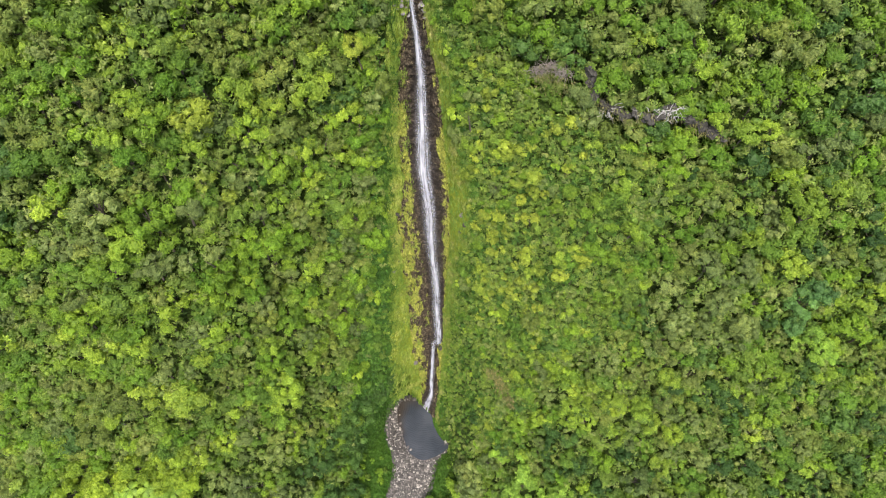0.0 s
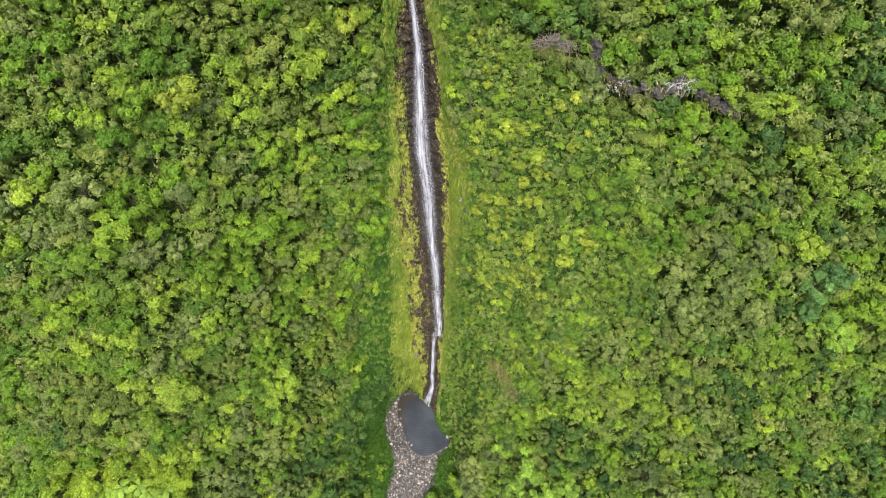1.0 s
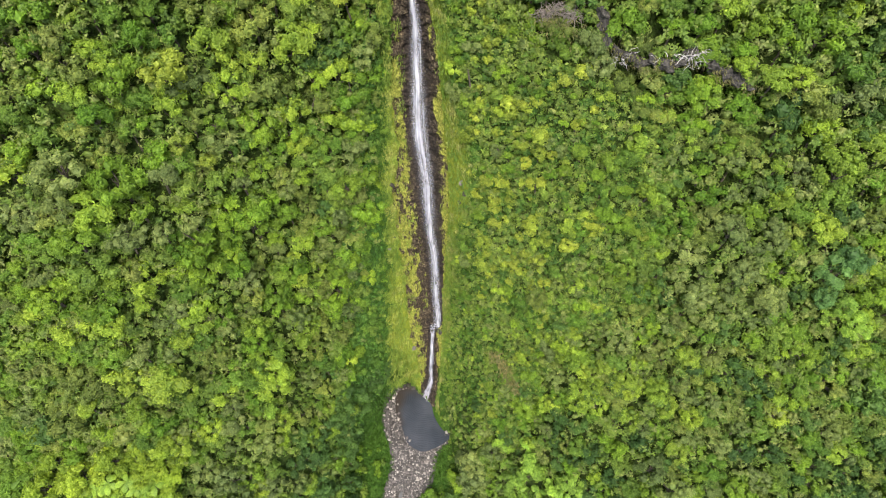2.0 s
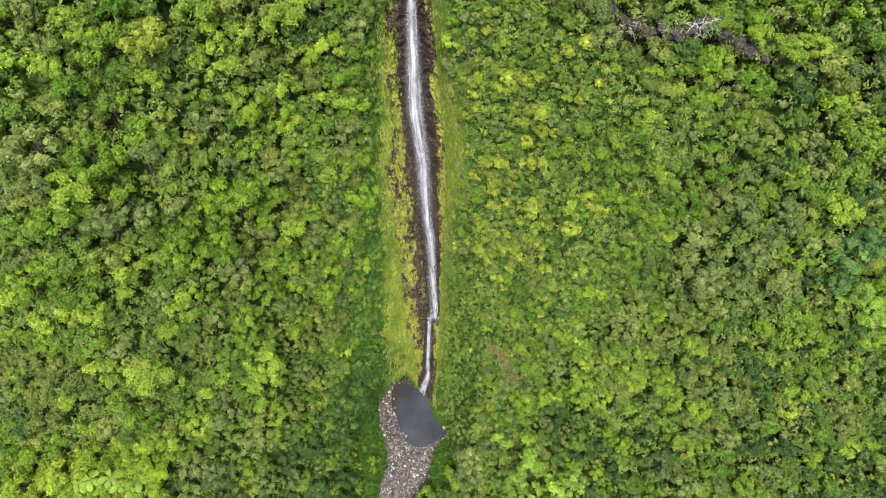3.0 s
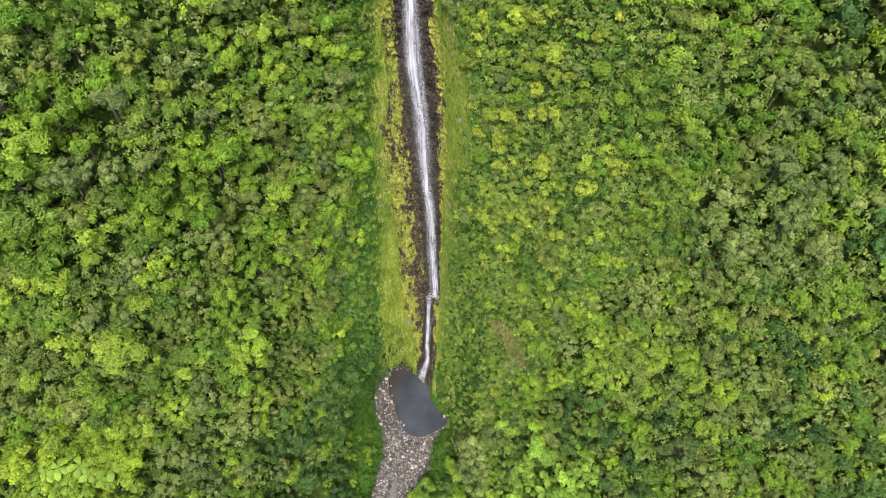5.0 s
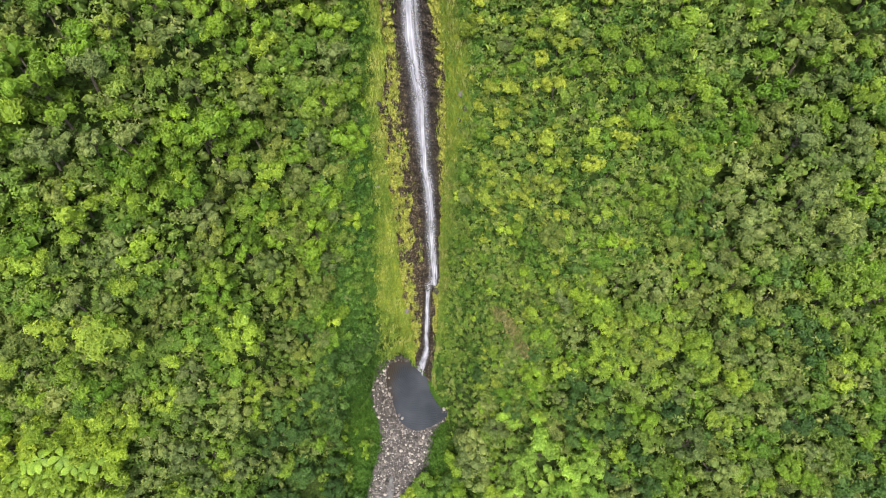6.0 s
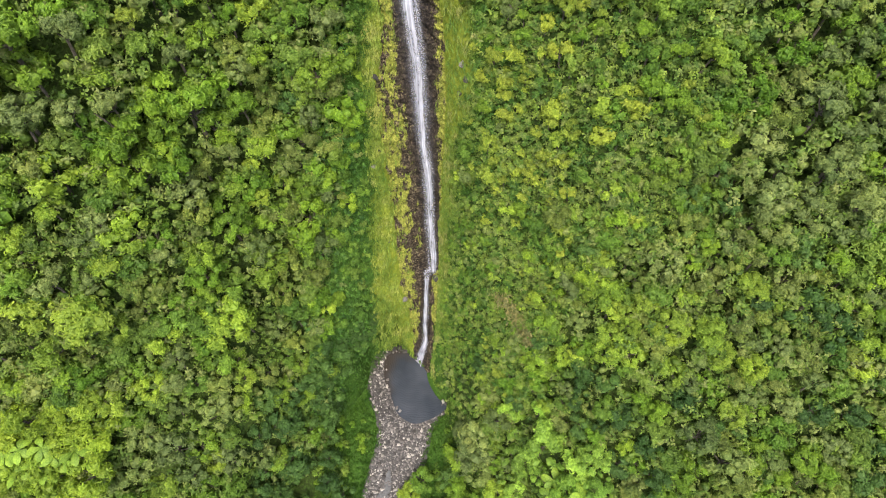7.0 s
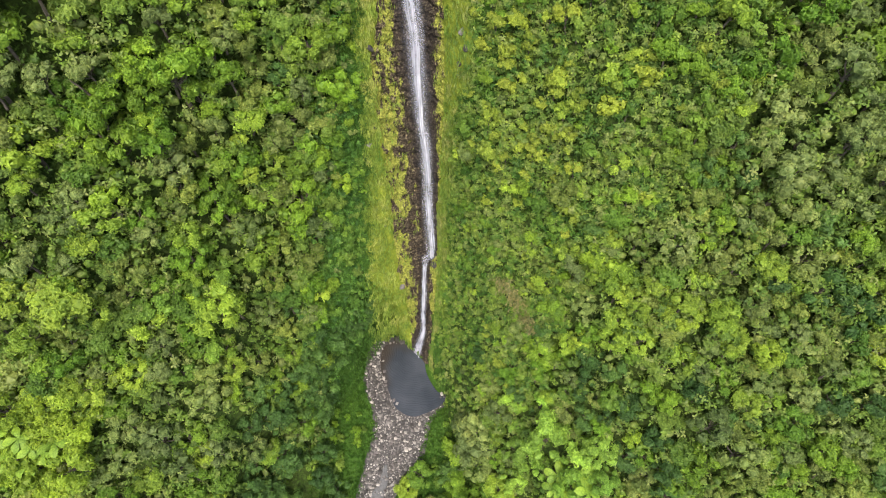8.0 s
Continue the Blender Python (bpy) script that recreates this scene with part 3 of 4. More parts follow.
def tree_kind(name, label, leaf_key, group, limbs=7, **crown):
    """A tree of crown radius one: trunk and limbs, and a crown of leaves over them."""
    root = tagged(new(name), label, "tree", group)
    leaves, hearts, cores, tones = crown_leaves(**crown)
    high = 1.15
    wood = [tube([(0, 0, -0.5), (0.03, 0.02, 0.2), (-0.02, 0.03, 0.75), (0.02, 0, high)], [0.085, 0.07, 0.055, 0.03])]
    for heart in hearts[:limbs]:
        end = Vector(heart) + Vector((0, 0, high))
        start = Vector((0, 0, 0.45 + 0.3 * random.random()))
        bend = start.lerp(end, 0.5) + Vector((0, 0, -0.08))
        wood.append(tube([start, bend, end], [0.04, 0.028, 0.01], 4))
    join("trunk", wood, BARK, root)
    up = np.array([0, 0, high])
    pieces, shade = [], []
    for blades, (ball, ball_faces), tone in zip(leaves, cores, tones):
        pieces += [(blade + up, [(0, 1, 2, 3)]) for blade in blades] + [(ball + up, ball_faces)]
        shade += [tone] * (len(blades) + len(ball_faces))
    mesh = join("crown", pieces, LEAF[leaf_key], root).data
    mesh.attributes.new("tone", "FLOAT", "FACE").data.foreach_set("value", np.array(shade, dtype=np.float32))
    root.location = FAR_BELOW
    return root


def kinds(count, *args, **crown):
    return [tree_kind(*args, **crown) for _ in range(count)]


TREES = {
    "green": kinds(5, "broadleaf_tree", "green broadleaf tree with a clumped leafy crown on the slope", "green", "forest trees", clumps=12, per_clump=12, leaf=0.19, width=0.55, size=0.4),
    "olive": kinds(4, "olive_green_tree", "olive-green tree with a rounded leafy crown on the slope", "olive", "olive-green trees", clumps=12, per_clump=14, leaf=0.145, width=0.55, size=0.38),
    "dark": kinds(3, "dark_tree", "dark green tree with dense small leaves on the slope", "dark", "dark forest trees", clumps=11, per_clump=11, leaf=0.19, width=0.5, size=0.4),
    "grey": kinds(4, "grey_tree", "grey-green tree with fine dull leaves on the slope", "grey", "grey-green trees", clumps=13, per_clump=14, leaf=0.135, width=0.55, size=0.36),
    "mid": kinds(4, "fresh_green_tree", "fresh green tree with broad leafy tiers on the slope", "mid", "fresh green trees", clumps=11, per_clump=11, leaf=0.205, width=0.5, flat=0.65, size=0.4),
    "lime": kinds(4, "lime_tree", "bright yellow-green tree with broad leaves on the slope", "lime", "bright trees", clumps=12, per_clump=12, leaf=0.19, width=0.5, flat=0.65, size=0.4),
    "limefine": kinds(2, "feathery_lime_tree", "lime-green feathery tree with fine leaves low on the slope", "limefine", "feathery lime trees", clumps=16, per_clump=14, leaf=0.16, width=0.4, petals=5, size=0.34),
    "limefresh": kinds(2, "fresh_lime_tree", "fresh lime-green feathery tree with fine leaves by the creek", "limefresh", "fresh lime trees", clumps=16, per_clump=14, leaf=0.16, width=0.4, petals=5, size=0.34),
    "gold": kinds(3, "gold_leaved_tree", "yellowish tree with loose leaf sprays on the slope", "gold", "yellow trees", clumps=14, per_clump=7, leaf=0.27, width=0.28, petals=7, size=0.32, droop=0.45),
    "teal": kinds(1, "blue_green_tree", "blue-green feathery tree on the slope", "teal", "blue-green trees", clumps=16, per_clump=10, leaf=0.17, width=0.32, petals=8, droop=0.3),
}
for key, name, words, group in (
    ("green", "broadleaf_tree", "tall green broadleaf tree with a wide leafy crown on the slope", "forest trees"),
    ("olive", "olive_green_tree", "wide olive-green tree with a rounded leafy crown on the slope", "olive-green trees"),
    ("grey", "grey_tree", "wide grey-green tree with fine dull leaves on the slope", "grey-green trees"),
    ("mid", "fresh_green_tree", "wide fresh green tree with leafy tiers on the slope", "fresh green trees"),
    ("lime", "lime_tree", "wide bright yellow-green tree on the slope", "bright trees"),
    ("gold", "gold_leaved_tree", "wide yellowish tree with loose leaf sprays on the slope", "yellow trees"),
):
    TREES[key + "_wide"] = kinds(2, name, words, key, group, clumps=17, per_clump=10, leaf=0.145, width=0.55, size=0.33, spread=0.7)
SHRUBS = {
    key: kinds(3, name, words, leaf, "shrubs on the slope", limbs=3, clumps=7, per_clump=8, leaf=0.3, width=0.5, petals=5, spread=0.6, size=0.44)
    for key, name, words, leaf in (
        ("mid", "green_shrub", "fresh green leafy shrub on the low-grown slope", "mid"),
        ("lime", "lime_shrub", "bright yellow-green leafy shrub on the low-grown slope", "lime"),
        ("gold", "yellow_shrub", "yellowish leafy shrub on the low-grown slope", "gold"),
        ("grey", "grey_shrub", "pale grey-green leafy shrub on the low-grown slope", "grey"),
        ("dark", "dark_shrub", "dark green leafy shrub low on the bank", "dark"),
        ("green", "dull_green_shrub", "dull green leafy shrub on the low-grown slope", "green"),
    )
}
for made in SHRUBS.values():
    for root in made:
        root["category"] = "shrub"


def plant(kind, x, z, r, out=0.0, among=TREES):
    """Stand a tree of that kind so that its crown reaches out to the tops of the wood at x, z."""
    if kind == "limefine" and x > 0:
        kind = "limefresh"
    if r > 2.4 and among is TREES and kind + "_wide" in TREES:
        kind += "_wide"
    root = among[kind][int(rng.integers(len(among[kind])))]
    base_z, rise = z - 1.15 * r, min(1.0, z / 80)
    y = max(float(front(x, z)) + 0.35 * r, float(ground(x, base_z)) - 1.2 * r)
    copy = copy_thing(root, pose(x, y - (0.3 + 0.6 * rise) * out * r, base_z + (0.8 - 0.35 * rise) * out * r, rng.uniform(-6, 12), rng.uniform(-8, 8), rng.uniform(0, 360)))
    copy.scale = (r * rng.uniform(0.9, 1.1), r * rng.uniform(0.9, 1.1), r * rng.uniform(0.85, 1.15))
    return copy


# Trees that stand out from the rest: x, height of the crown, radius.
STAND_OUT = {
    "lime": [(-26.5, 31.3, 3.8), (-39.0, 40.8, 3.4), (-13.3, 53.7, 2.0), (-21.8, 46.9, 1.0), (23.7, 65.0, 1.5), (44.3, 62.7, 2.3), (38.2, 65.7, 1.7), (34.7, 77.1, 1.9), (31.3, 77.8, 1.4), (44.4, 68.6, 2.9), (37.9, 77.4, 1.4), (6.9, 66.4, 0.5), (19.2, 67.5, 1.3), (27.0, 58.4, 1.1), (-42.8, 50.8, 1.9), (-38.4, 52.2, 1.6), (-16.7, 58.0, 1.0), (-49.5, 38.1, 1.6), (32.4, 46.9, 1.4), (46.2, 48.5, 1.8), (18.6, 44.7, 1.2)],
    "mid": [(-37.4, 66.1, 3.1), (-25.3, 55.5, 3.0), (-23.6, 61.1, 1.8), (-31.2, 55.5, 2.7), (-27.8, 51.7, 2.5), (-43.3, 61.8, 2.6), (-48.2, 55.4, 2.9), (16.3, 67.9, 1.2), (19.8, 61.7, 1.5), (26.6, 75.5, 1.3), (-21.1, 53.3, 1.7), (-36.0, 74.6, 2.1), (-38.8, 72.2, 2.2), (-26.8, 26.2, 1.9), (29.5, 67.7, 1.3), (-36.3, 63.0, 2.3), (-27.4, 68.2, 1.4)],
    "gold": [(-10.8, 77.6, 1.8), (-30.9, 74.8, 2.9), (-30.8, 67.5, 1.7), (11.9, 61.9, 1.4), (11.5, 55.6, 1.3), (5.9, 59.1, 1.0), (5.6, 49.8, 1.3), (15.4, 70.5, 1.0), (13.3, 66.4, 0.9), (9.0, 58.4, 1.0), (-28.7, 64.7, 1.2), (13.1, 52.5, 1.0)],
    "grey": [(-42.5, 68.5, 3.2), (-38.1, 60.7, 2.5), (4.6, 3.8, 3.9), (31.3, 54.4, 2.5), (39.4, 55.2, 2.0), (33.7, 62.3, 2.2), (-33.4, 65.4, 2.2), (38.4, 63.0, 1.6), (-44.4, 65.5, 2.0), (7.0, 63.9, 1.1), (35.4, 57.9, 2.2), (-40.4, 45.2, 2.2), (8.6, 13.2, 2.4), (-21.2, 57.2, 1.7)],
    "teal": [(47.1, 58.3, 2.7), (46.6, 55.1, 1.7), (48.7, 59.2, 2.0)],
}
MORE_STAND_OUT = {
    "lime": [(17.3, 52.3, 1.3), (23.8, 41.7, 1.1), (29.6, 40.5, 1.4), (32.8, 46.4, 1.3), (42.7, 45.5, 1.6), (33.5, 33.2, 1.6), (14.3, 21.9, 1.2), (-24.1, 8.1, 2.2), (-43.4, 37.9, 2.1), (-21.3, 43.0, 1.6), (-18.7, 43.1, 1.7), (23.3, 56.2, 1.2), (16.9, 32.0, 1.2), (37.8, 69.0, 1.2), (-26.3, 23.5, 1.9)],
    "mid": [(21.8, 61.6, 1.2), (21.2, 55.9, 1.0), (35.1, 44.7, 1.1), (-27.9, 53.1, 1.8), (-32.0, 55.1, 1.9), (-20.6, 6.1, 2.2), (-25.9, 56.2, 2.3), (25.9, 31.5, 1.4), (4.8, 54.0, 0.9), (-22.5, 63.9, 1.5), (27.4, 49.6, 1.3), (31.8, 54.7, 1.0), (-38.6, 41.7, 1.7)],
    "gold": [(11.8, 56.6, 1.4), (5.6, 50.5, 1.1), (10.2, 48.8, 1.0), (11.8, 65.5, 1.1), (12.2, 68.1, 0.7), (5.8, 59.6, 0.9)],
    "grey": [(-38.2, 59.9, 1.8), (-34.0, 21.3, 3.0), (-28.3, 16.7, 2.5), (32.9, 28.4, 2.6), (5.4, 6.2, 3.1), (-32.2, 31.2, 1.8), (41.2, 36.7, 1.7), (35.8, 57.7, 1.6), (39.8, 55.3, 1.8), (-34.4, 59.3, 1.7), (-31.1, 58.9, 1.6), (28.7, 34.8, 1.4), (-33.4, 28.7, 1.7), (-15.0, 49.6, 1.6), (37.0, 40.4, 1.3)],
}
CREEK_WOOD = {
    "limefine": [(14.5, 17.7, 3.6), (11.5, 11.6, 2.8), (18.0, 20.6, 2.8), (19.4, 23.0, 2.4), (16.7, 16.1, 3.0), (10.4, 7.2, 2.2), (20.4, 20.7, 2.2), (13.5, 20.4, 1.7), (51.2, 52.3, 2.3), (49.4, 54.5, 1.6),
                 (-54.6, 26.6, 3.4), (-48.9, 28.7, 2.8), (-53.4, 23.3, 3.2), (-48.0, 24.0, 3.4), (-42.2, 23.3, 3.2), (-41.2, 26.0, 2.8), (-45.6, 26.4, 2.8), (-59.7, 25.1, 3.2), (-58.0, 29.0, 2.6)],
    "lime": [(-39.4, 41.0, 2.6), (-36.6, 38.6, 2.2), (-25.2, 29.4, 2.2), (25.4, 40.9, 1.7), (29.6, 40.5, 1.9), (19.6, 36.2, 1.5), (34.5, 37.9, 1.7), (15.4, 29.9, 1.5), (27.4, 40.0, 1.3), (21.5, 38.4, 1.3)],
    "grey": [(30.0, 30.3, 2.2), (15.9, 26.6, 1.4)],
}
# Bare rock high on the slope, kept free of trees: x, height.
LEDGE = [(17.0, 80.2), (18.3, 78.4), (20.2, 77.8), (21.8, 77.7), (24.0, 78.2), (26.5, 78.2), (28.9, 77.7), (30.9, 77.0), (32.6, 76.4)]
PALE = [(11.2, 80.4), (12.6, 81.2), (14.0, 80.9)]
taken = [(x, z * 1.2 - 0.3, 0.5) for x, z in LEDGE + PALE]
for listed in (STAND_OUT, MORE_STAND_OUT, CREEK_WOOD):
    for kind, spots in listed.items():
        for x, z, r in spots:
            low = low_left(z) < x < low_right(z) and r < 1.6 and kind in SHRUBS
            plant(kind, x, z, r, 0.9 if r > 3 else 0.75 if listed is CREEK_WOOD else 0.7, among=SHRUBS if low else TREES)
            taken.append((x, z * 1.2, r))


SLOPE_Z = np.arange(-19.0, 120.0, 0.1)


def height_at(x, y):
    """Height of the soil at x, y."""
    return float(np.interp(y, ground(np.full_like(SLOPE_Z, x), SLOPE_Z), SLOPE_Z))


def plant_below(kind, x, y, r):
    """A tree on the valley floor or its first rise, given by where its foot stands."""
    kind = "limefresh" if kind == "limefine" and x > 0 else kind
    root = TREES[kind][int(rng.integers(len(TREES[kind])))]
    copy = copy_thing(root, pose(x, y, height_at(x, y), rng.uniform(-5, 5), rng.uniform(-5, 5), rng.uniform(0, 360)))
    copy.scale = (r * rng.uniform(0.9, 1.1), r * rng.uniform(0.9, 1.1), r * rng.uniform(0.85, 1.1))
    return copy


def crown_size(x, z):
    """Typical crown radius of the wood at x, z."""
    left = 2.5 + 0.5 * math.sin(x * 0.21) * math.cos(z * 0.17)
    right = 1.75 + 0.3 * math.sin(x * 0.3 + z * 0.2)
    return left if x < 0 else right + 0.5 * float(step(z, 70, 80)) + 0.3 * float(step(x, 30, 45))


# Groves of one kind: x, height, half width, half height, kind, share.
# Dark groves left of the creek carry its deep shade in their leaf colour.
GROVES = [
    (-49, 26, 10, 5, "limefine", 1.0), (15, 15.5, 5.5, 7.5, "limefine", 0.95), (-17, -1, 7, 4, "dark", 0.8), (25, 39, 9, 4, "lime", 0.45), (50.5, 53.5, 3, 2.5, "limefine", 0.9), (47, 57.5, 2.5, 3, "teal", 0.9),
    (36, 57, 8, 6, "grey", 0.6), (-41, 67, 5, 6, "olive", 0.7), (-36, 61, 4, 4, "grey", 0.55), (-28, 54, 6, 5, "mid", 0.65),
    (-33, 22, 8, 4, "grey", 0.5), (34, 80, 8, 5, "mid", 0.6), (45, 68, 4, 4, "lime", 0.5), (58, 34, 12, 9, "dark", 0.35), (5, 4, 4, 4, "grey", 0.7), (-22, 5, 9, 8, "dark", 0.75), (-21, 13, 7, 7, "dark", 0.75),
    (32, 42, 12, 7, "olive", 0.5), (-26, 31, 3, 3, "lime", 0.6), (-47, 38, 8, 6, "olive", 0.75),
]


def pick_kind(x, z):
    for gx, gz, wide, high, kind, share in GROVES:
        if ((x - gx) / wide) ** 2 + ((z - gz) / high) ** 2 < 1 and rng.uniform() < share:
            return kind
    zone = noise.noise(Vector((x * 0.06, z * 0.07, 3.0)))
    pick = rng.uniform() + 0.35 * zone
    pick += 0.09 if x < 0 else -0.04
    return "dark" if pick < 0.08 else "green" if pick < 0.3 else "olive" if pick < 0.5 else "grey" if pick < 0.63 else "mid" if pick < 0.92 else "lime"


def fill_wood():
    """The rest of the wood, as close as crowns stand."""
    spots = np.array(taken)
    for _ in range(26000):
        x, z = rng.uniform(-80, 78), rng.uniform(2, 94)
        if abs(x) > 52 + (90 - z) * 0.3:
            continue
        r = crown_size(x, z) * rng.uniform(0.65, 1.35)
        gap = np.hypot(spots[:, 0] - x, spots[:, 1] - z * 1.2) - (0.52 if x < 0 else 0.57) * (spots[:, 2] + r)
        if gap.min() < 0 or (x > low_left(z) - 0.5 and x < low_right(z) - 1.5 + 3 * rng.uniform()) or front(x, z) < 6:
            continue
        spots = np.vstack([spots, (x, z * 1.2, r)])
        plant(pick_kind(x, z), x, z, r)


fill_wood()


def fill_floor():
    """Trees along the creek, on both banks."""
    spots = [(-40, -90, 1)]
    for _ in range(2500):
        x, y = rng.uniform(-60, 55), rng.uniform(2, 31)
        z = height_at(x, y)
        edge_left = np.interp(y, [5, 14, 20, 26, 32, 38], [-15.4, -15.4, -15.4, -17.2, -20.3, -21.5])
        edge_right = np.interp(y, [5, 14, 18, 22, 25, 28], [-7, -5, -1.2, 0.8, 3, 5.5])
        if z > 4 or edge_left < x < edge_right:
            continue
        r = rng.uniform(1.6, 2.9)
        if all((x - p[0]) ** 2 + (y - p[1]) ** 2 > (0.6 * (r + p[2])) ** 2 for p in spots):
            spots.append((x, y, r))
            plant_below(pick_kind(x, z), x, y, r)


fill_floor()


def undergrowth(name, label, key, spots, leaf, width, count, back=0.0, petals=6):
    """Low leafy growth that nobody could count: one mesh of small clumps."""
    spots = np.array(spots)
    n = len(spots)
    centre = np.stack([spots[:, 0], front(spots[:, 0], spots[:, 1]) + 0.3 * spots[:, 2] + back, spots[:, 1] - 0.5 * spots[:, 2]], -1)
    u = unit(rng.normal(size=(n, count, 3)) + np.array([0, -0.45, 0.6]))
    r = spots[:, 2][:, None, None]
    place = centre[:, None] + u * r * rng.uniform(0.55, 1.0, (n, count, 1)) * np.array([1, 0.8, 0.9])
    face = unit(u + rng.normal(size=(n, count, 3)) * 0.4 + np.array([0, -0.2, 0.3]))
    blades = whorls(place.reshape(-1, 3), face.reshape(-1, 3), leaf, width, petals)
    ball = BALL[None] * (1 + 0.3 * rng.uniform(-1, 1, (n, len(BALL), 1))) * r * 0.34 * np.array([1.1, 0.8, 0.9]) + centre[:, None]
    points = np.concatenate([blades.reshape(-1, 3), ball.reshape(-1, 3)])
    m = len(blades)
    faces = np.array(BALL_FACES)[None] + 4 * m + len(BALL) * np.arange(n)[:, None, None]
    mesh = bpy.data.meshes.new(name)
    mesh.vertices.add(len(points))
    mesh.vertices.foreach_set("co", points.astype(np.float32).ravel())
    loops = np.concatenate([np.arange(4 * m), faces.ravel()]).astype(np.int32)
    mesh.loops.add(len(loops))
    mesh.loops.foreach_set("vertex_index", loops)
    starts = np.concatenate([np.arange(0, 4 * m, 4), 4 * m + 3 * np.arange(n * len(BALL_FACES))]).astype(np.int32)
    mesh.polygons.add(len(starts))
    mesh.polygons.foreach_set("loop_start", starts)
    mesh.update(calc_edges=True)
    mesh.materials.append(LEAF[key])
    tone = rng.uniform(-1, 1, n)
    tones = np.concatenate([np.tile(np.repeat(tone, count), petals), np.repeat(tone, len(BALL_FACES))])
    mesh.attributes.new("tone", "FLOAT", "FACE").data.foreach_set("value", tones.astype(np.float32))
    return tagged(new(name, mesh), label, "undergrowth", kind="stuff")


def even_spots(cell, inside, low, high, sink=0.0, fill=0):
    """One spot in each cell of the slope that lies inside, shaken about."""
    made = []
    for z in np.arange(0.4, 95, cell / 1.2):
        for x in np.arange(-80, 80, cell):
            px, pz = x + rng.uniform(0, cell), z + rng.uniform(0, cell)
            if inside(px, pz):
                made.append((px, pz - sink, rng.uniform(low, high)))
                if fill and front(px, pz + cell) - front(px, pz) > 1.3 * cell:
                    for k in range(fill):
                        made.append((px + rng.uniform(-0.5, 0.5) * cell, pz - sink + (k + 1) * cell / (fill + 1) / 1.2, rng.uniform(low, high)))
    return made


def clear_ledge(x, z):
    return all((x - a) ** 2 + (z - b + 0.2) ** 2 > 1.0 for a, b in LEDGE + PALE)


def lawn(x, z):
    """Mown-looking grass on the left of the pool."""
    return z < 10 and -17.5 + 0.3 * z < x < -9


def low_grown(x, z):
    return clear_ledge(x, z) and not lawn(x, z) and moss_left(z) - 0.3 > x > low_left(z) - 3 or grass_right(z) + 0.2 < x < low_right(z) + 3


def wooded(x, z):
    return clear_ledge(x, z) and abs(x) < 52 + (90 - z) * 0.3 and not low_left(z) - 1 < x < low_right(z) + 1 and front(x, z) > 4


undergrowth("shrub_cover", "low green shrubs and creepers covering the slope", "carpet", even_spots(0.8, lambda x, z: x > rock_right(z) and low_grown(x, z), 0.35, 1.0), 0.36, 0.48, 7, 0.0, 4)
undergrowth("pale_cover", "olive low creepers between the shrubs on the slope", "understory", even_spots(1.05, lambda x, z: x > rock_right(z) and low_grown(x, z), 0.5, 1.0), 0.36, 0.5, 6, 0.15, 5)
undergrowth("bank_cover", "dark green low bushes and creepers on the bank", "bank", even_spots(0.72, lambda x, z: x < rock_left(z) and low_grown(x, z) and rng.uniform() < 1.15 * float(step(moss_left(z) - x, -0.2, 2.2)), 0.3, 0.85), 0.32, 0.5, 6, 0.1, 5)
undergrowth("understory", "leafy understory between the forest trees", "understory", even_spots(1.5, wooded, 1.2, 2.0, 0.2, 2), 0.44, 0.56, 8, -0.3, 4)


def fill_shrubs():
    """Shrubs that stand above the creepers."""
    spots = [(-40.0, -90.0)]
    for _ in range(4000):
        z, x = rng.uniform(3, 84), rng.uniform(-20, 28)
        if not low_grown(x, z) or len(spots) > 470:
            continue
        if min((x - p[0]) ** 2 + (1.2 * z - p[1]) ** 2 for p in spots) < 1.9:
            continue
        spots.append((x, 1.2 * z))
        pick = rng.uniform() + 0.5 * noise.noise(Vector((x * 0.15, z * 0.12, 7.0))) + (0.42 if 3.5 < x < 13 and 45 < z < 70 else 0.1 if 4 < x < 17 else -0.1 if x > 0 else -0.16) - (0.2 if x > 0 and z < 42 else 0)
        kind = "green" if pick < 0.3 else "grey" if pick < 0.42 else "mid" if pick < (0.65 if x > 0 else 0.9) else "lime" if pick < 0.82 or x < 0 else "gold"
        wide = 0.55 + (1.1 if z > 42 else 0.7) * rng.uniform() ** 1.8 if x > 0 else 0.6 + rng.uniform(0.06, 0.24) * min(5.5, max(0.0, moss_left(z) - x))
        # low on the left bank the shadow is put into dark leaves
        if x < 0 and z < 18:
            kind = "dark"
        plant(kind, x, z, wide, 0.25, among=SHRUBS)


fill_shrubs()


def tufts(name, label, key, spots, length, blades, hang, splay=0.6):
    """Grass in tufts, the blades arching out of the slope and hanging down it."""
    n = len(spots)
    x, y, z = (np.repeat(v, blades) for v in np.array(spots).T)
    m = n * blades
    way = rng.uniform(0, 2 * math.pi, m)
    L = length * rng.uniform(0.6, 1.3, m)
    out = np.stack([np.cos(way) * splay, -0.55 - 0.2 * np.abs(np.sin(way)), 0.55 - hang + 0.3 * np.sin(way)], -1)
    foot = np.stack([x, y, z], -1) + rng.normal(size=(m, 3)) * 0.1
    tip = foot + out * L[:, None] + np.array([0, 0, -1.0]) * (L * hang)[:, None]
    mid = (foot + tip) / 2 + np.array([0, -0.15, 0.12]) * L[:, None]
    side = unit(np.cross(tip - foot, rng.normal(size=(m, 3)))) * ((0.03 + 0.13 * splay) * L)[:, None]
    return tagged(quads(name, np.stack([foot, mid - side, tip, mid + side], 1), LEAF[key]), label, "grass", kind="stuff")


